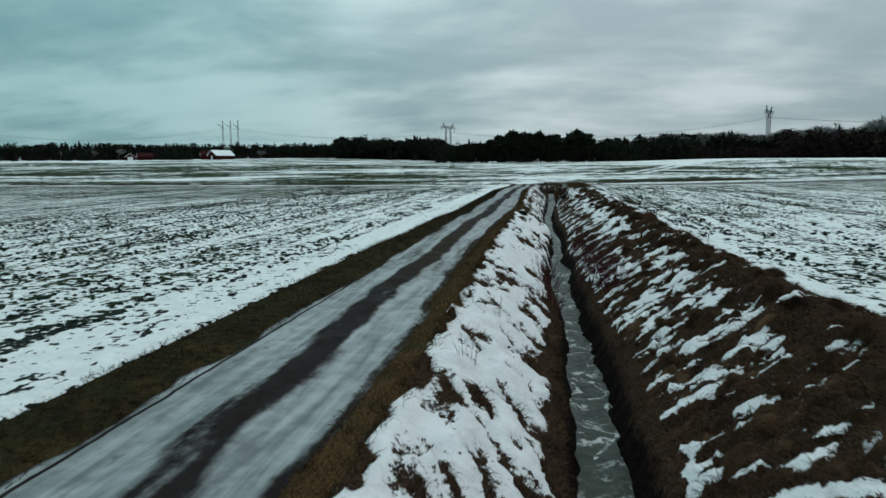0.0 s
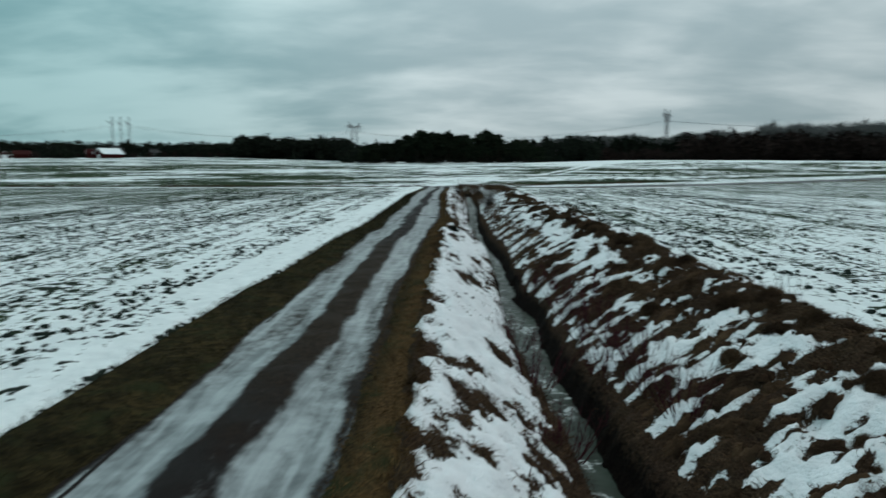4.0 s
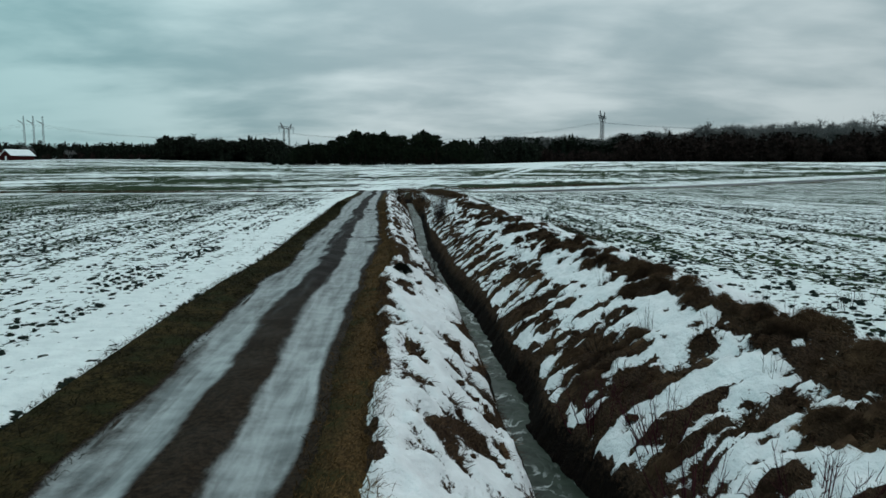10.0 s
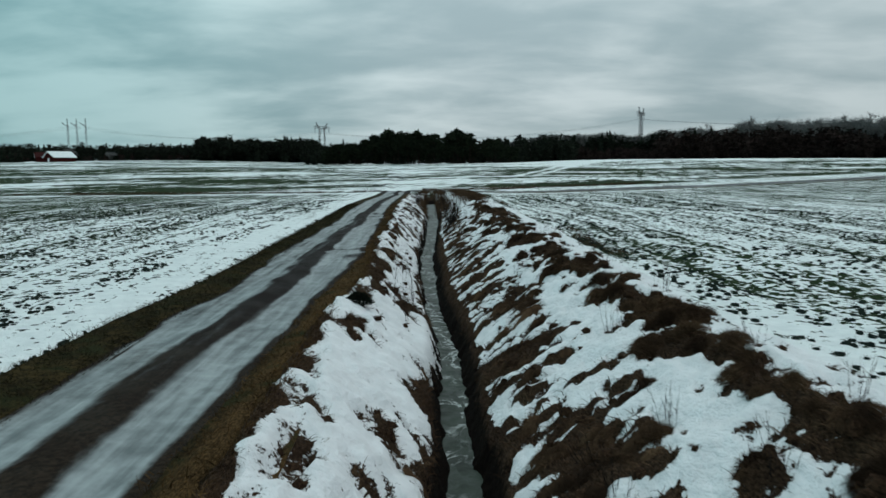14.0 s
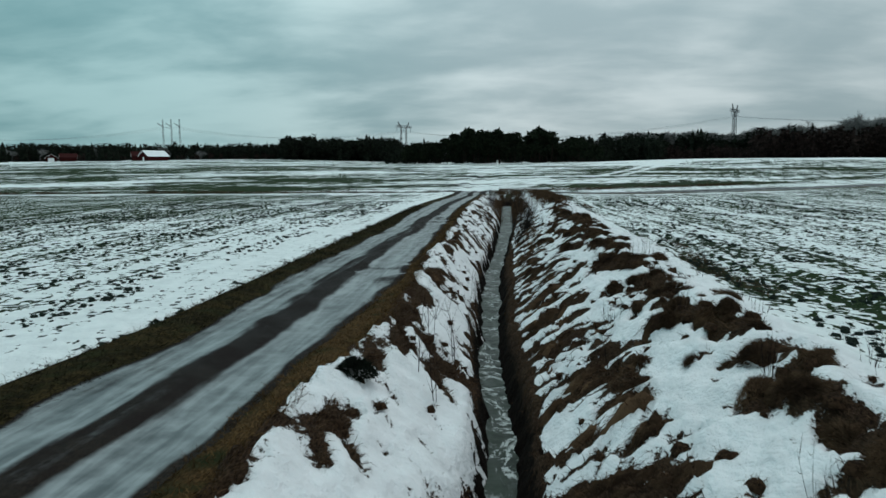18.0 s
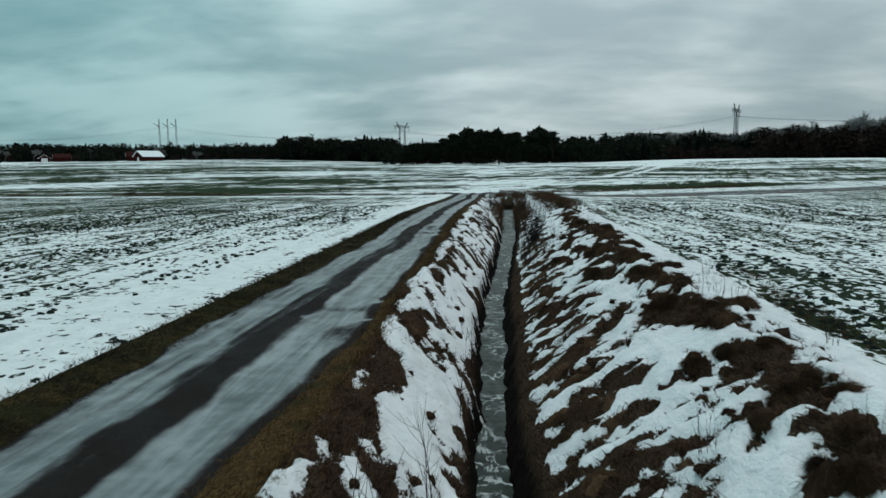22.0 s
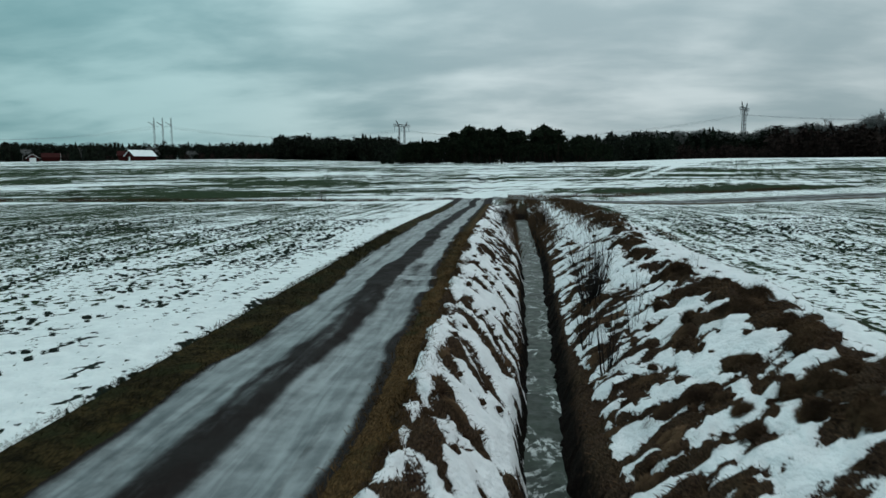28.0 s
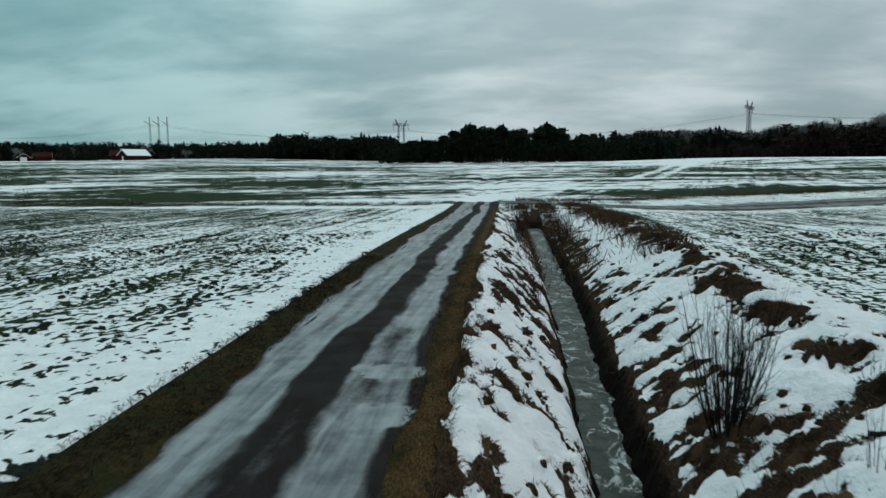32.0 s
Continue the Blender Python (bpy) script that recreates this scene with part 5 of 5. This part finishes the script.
def wire(a, b, sag):
    pts = []
    for i in range(25):
        f = i / 24
        pts.append((a[0] + (b[0] - a[0]) * f, a[1] + (b[1] - a[1]) * f, a[2] + (b[2] - a[2]) * f - 4 * sag * f * (1 - f)))
    return tagged(new("power_line", mesh_of("power_line", *tube(pts, [0.045] * 25, 3), STEEL)), "thin dark sagging wire between the pylons", "wire", "wires of the power line")


PYLON_C, PYLON_L, PYLON_R = (-78.0, 579.0), (-270.0, 582.0), (160.0, 530.0)
portal_pylon(*PYLON_C, 64, 29.5)
portal_pylon(*PYLON_R, 60, 36.0, 0.14)
for i in (-1, 0, 1):
    single_mast(PYLON_L[0] + 5.6 * i, PYLON_L[1] + 3.0 * i, 8, 32.5)
for i in (-1, 0, 1):
    zc, zr, zl = at_ground(*PYLON_C) + 21.8, at_ground(*PYLON_R) + 27.4, at_ground(*PYLON_L) + 26.0
    wire((PYLON_R[0] + 3 * i, PYLON_R[1] + 6 * i, zr), (PYLON_C[0] + 6 * i, PYLON_C[1] + 5 * i, zc), 9)
    wire((PYLON_C[0] + 6 * i, PYLON_C[1] + 5 * i, zc), (PYLON_L[0] + 5.6 * i, PYLON_L[1] + 3 * i, zl), 7)
    wire((PYLON_L[0] + 5.6 * i, PYLON_L[1] + 3 * i, zl), (-520 + 6 * i, 600, zl - 2), 8)
    wire((PYLON_R[0] + 3 * i, PYLON_R[1] + 6 * i, zr), (420 + 3 * i, 400 + 6 * i, zr + 3), 9)

# ---- farm buildings ----
def box(x0, y0, z0, x1, y1, z1):
    v = [(x, y, z) for z in (z0, z1) for x, y in ((x0, y0), (x1, y0), (x1, y1), (x0, y1))]
    return v, [(3, 2, 1, 0), (4, 5, 6, 7), (0, 1, 5, 4), (1, 2, 6, 5), (2, 3, 7, 6), (3, 0, 4, 7)]


def farm_house(name, label, x, y, turn, long, deep, wall, rise, roof_mat, door=None, windows=0, trim=None):
    """A gabled timber building: walls, roof slabs with overhang, bargeboards, door and windows."""
    thing = tagged(new(name), label, "building", "farm buildings")
    thing.matrix_basis = pose(x, y, at_ground(x, y, 0.15), 0, 0, turn)
    a, b = long / 2, deep / 2
    v = [(-a, -b, 0), (a, -b, 0), (a, b, 0), (-a, b, 0), (-a, -b, wall), (a, -b, wall), (a, b, wall), (-a, b, wall), (-a, 0, wall + rise), (a, 0, wall + rise)]
    f = [(0, 1, 5, 4), (2, 3, 7, 6), (3, 0, 4, 8, 7), (1, 2, 6, 9, 5), (3, 2, 1, 0), (4, 5, 9, 8), (6, 7, 8, 9)]
    part("wall", mesh_of(name + "_wall", v, f, RED), thing)
    o = 0.6
    drop = o * rise / b
    for sgn in (-1, 1):
        e, r = (sgn * (b + o), wall - drop), (0, wall + rise)
        v = []
        for lift in (0.06, 0.34):
            v += [(-a - o, e[0], e[1] + lift), (a + o, e[0], e[1] + lift), (a + o, r[0], r[1] + lift), (-a - o, r[0], r[1] + lift)]
        part("roof", mesh_of(name + "_roof", v, [(3, 2, 1, 0), (4, 5, 6, 7), (0, 1, 5, 4), (1, 2, 6, 5), (2, 3, 7, 6), (3, 0, 4, 7)], roof_mat), thing)
        for end in (-1, 1):
            xx = end * (a + o * 0.9)
            q = [(xx, e[0], e[1] - 0.12), (xx, r[0], r[1] - 0.12), (xx, r[0], r[1] + 0.06), (xx, e[0], e[1] + 0.06)]
            q += [(p[0] + 0.1 * end, p[1], p[2]) for p in q]
            part("bargeboard", mesh_of(name + "_board", q, [(0, 1, 2, 3), (7, 6, 5, 4), (0, 4, 5, 1), (1, 5, 6, 2), (2, 6, 7, 3), (3, 7, 4, 0)], trim or WHITE), thing)
    if door:
        part("door", mesh_of(name + "_door", *box(-a - 0.12, -door[0] / 2, 0, -a + 0.05, door[0] / 2, door[1]), WHITE), thing)
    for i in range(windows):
        wx = -a + (i + 0.5) * long / windows
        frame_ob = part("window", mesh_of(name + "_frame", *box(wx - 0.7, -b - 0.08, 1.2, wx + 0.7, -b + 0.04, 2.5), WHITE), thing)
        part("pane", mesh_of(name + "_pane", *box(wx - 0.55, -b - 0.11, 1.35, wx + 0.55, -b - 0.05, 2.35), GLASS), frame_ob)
    return thing


ROOFRED = plain_material("red_roof", (0.026, 0.007, 0.007), (0.048, 0.012, 0.011), 2.0, 0.8)
farm_house("barn", "dark red timber barn with a snow-covered gable roof", -197, 407, 64, 13.5, 8, 2.8, 2.8, ROOFSNOW, (1.2, 2.2), 0, RED)
farm_house("outbuilding", "low dark red timber outbuilding beside the barn", -208, 414, 30, 10, 7, 3.0, 2.2, ROOFRED, None, 0)
farm_house("farm_house", "small red house with white trim and a white garage door", -246, 388, 122, 6.5, 5.4, 2.5, 1.9, ROOFRED, (3.0, 2.3), 0)
farm_house("shed", "long red timber shed with a red roof", -240, 394, 34, 8, 6, 2.6, 1.8, ROOFRED, None, 0)


# ---- small evergreen on the road side bank ----
def seedling(x, y):
    rng = np.random.default_rng(400)
    z = float(snow_land(np.array([x]), np.array([y]))[0])
    thing = tagged(new("juniper"), "low dark green evergreen clump in the bank snow", "bush")
    thing.matrix_basis = pose(x, y, z - 0.03)
    n = 3200
    a, r = rng.uniform(0, 6.283, n), rng.random(n) ** 0.5
    base = np.stack([np.cos(a) * r * 0.27, np.sin(a) * r * 0.24, (0.16 + 0.05 * np.cos(3 * a)) * (1 - r * r)], 1)
    way = base * 0.8 + rng.normal(0, 0.16, (n, 3)) + np.array([0, 0, 0.08])
    part("foliage", blades("juniper", base, way, rng.uniform(0.03, 0.09, n), rng.uniform(0.003, 0.007, n), rng.uniform(0, 0.6, n), rng, NEEDLES), thing)
    part("stem", mesh_of("juniper_stem", *tube([(0, 0, -0.03), (0.03, 0.02, 0.16)], [0.012, 0.005], 5), BARK), thing)


seedling(2.17, 21.4)
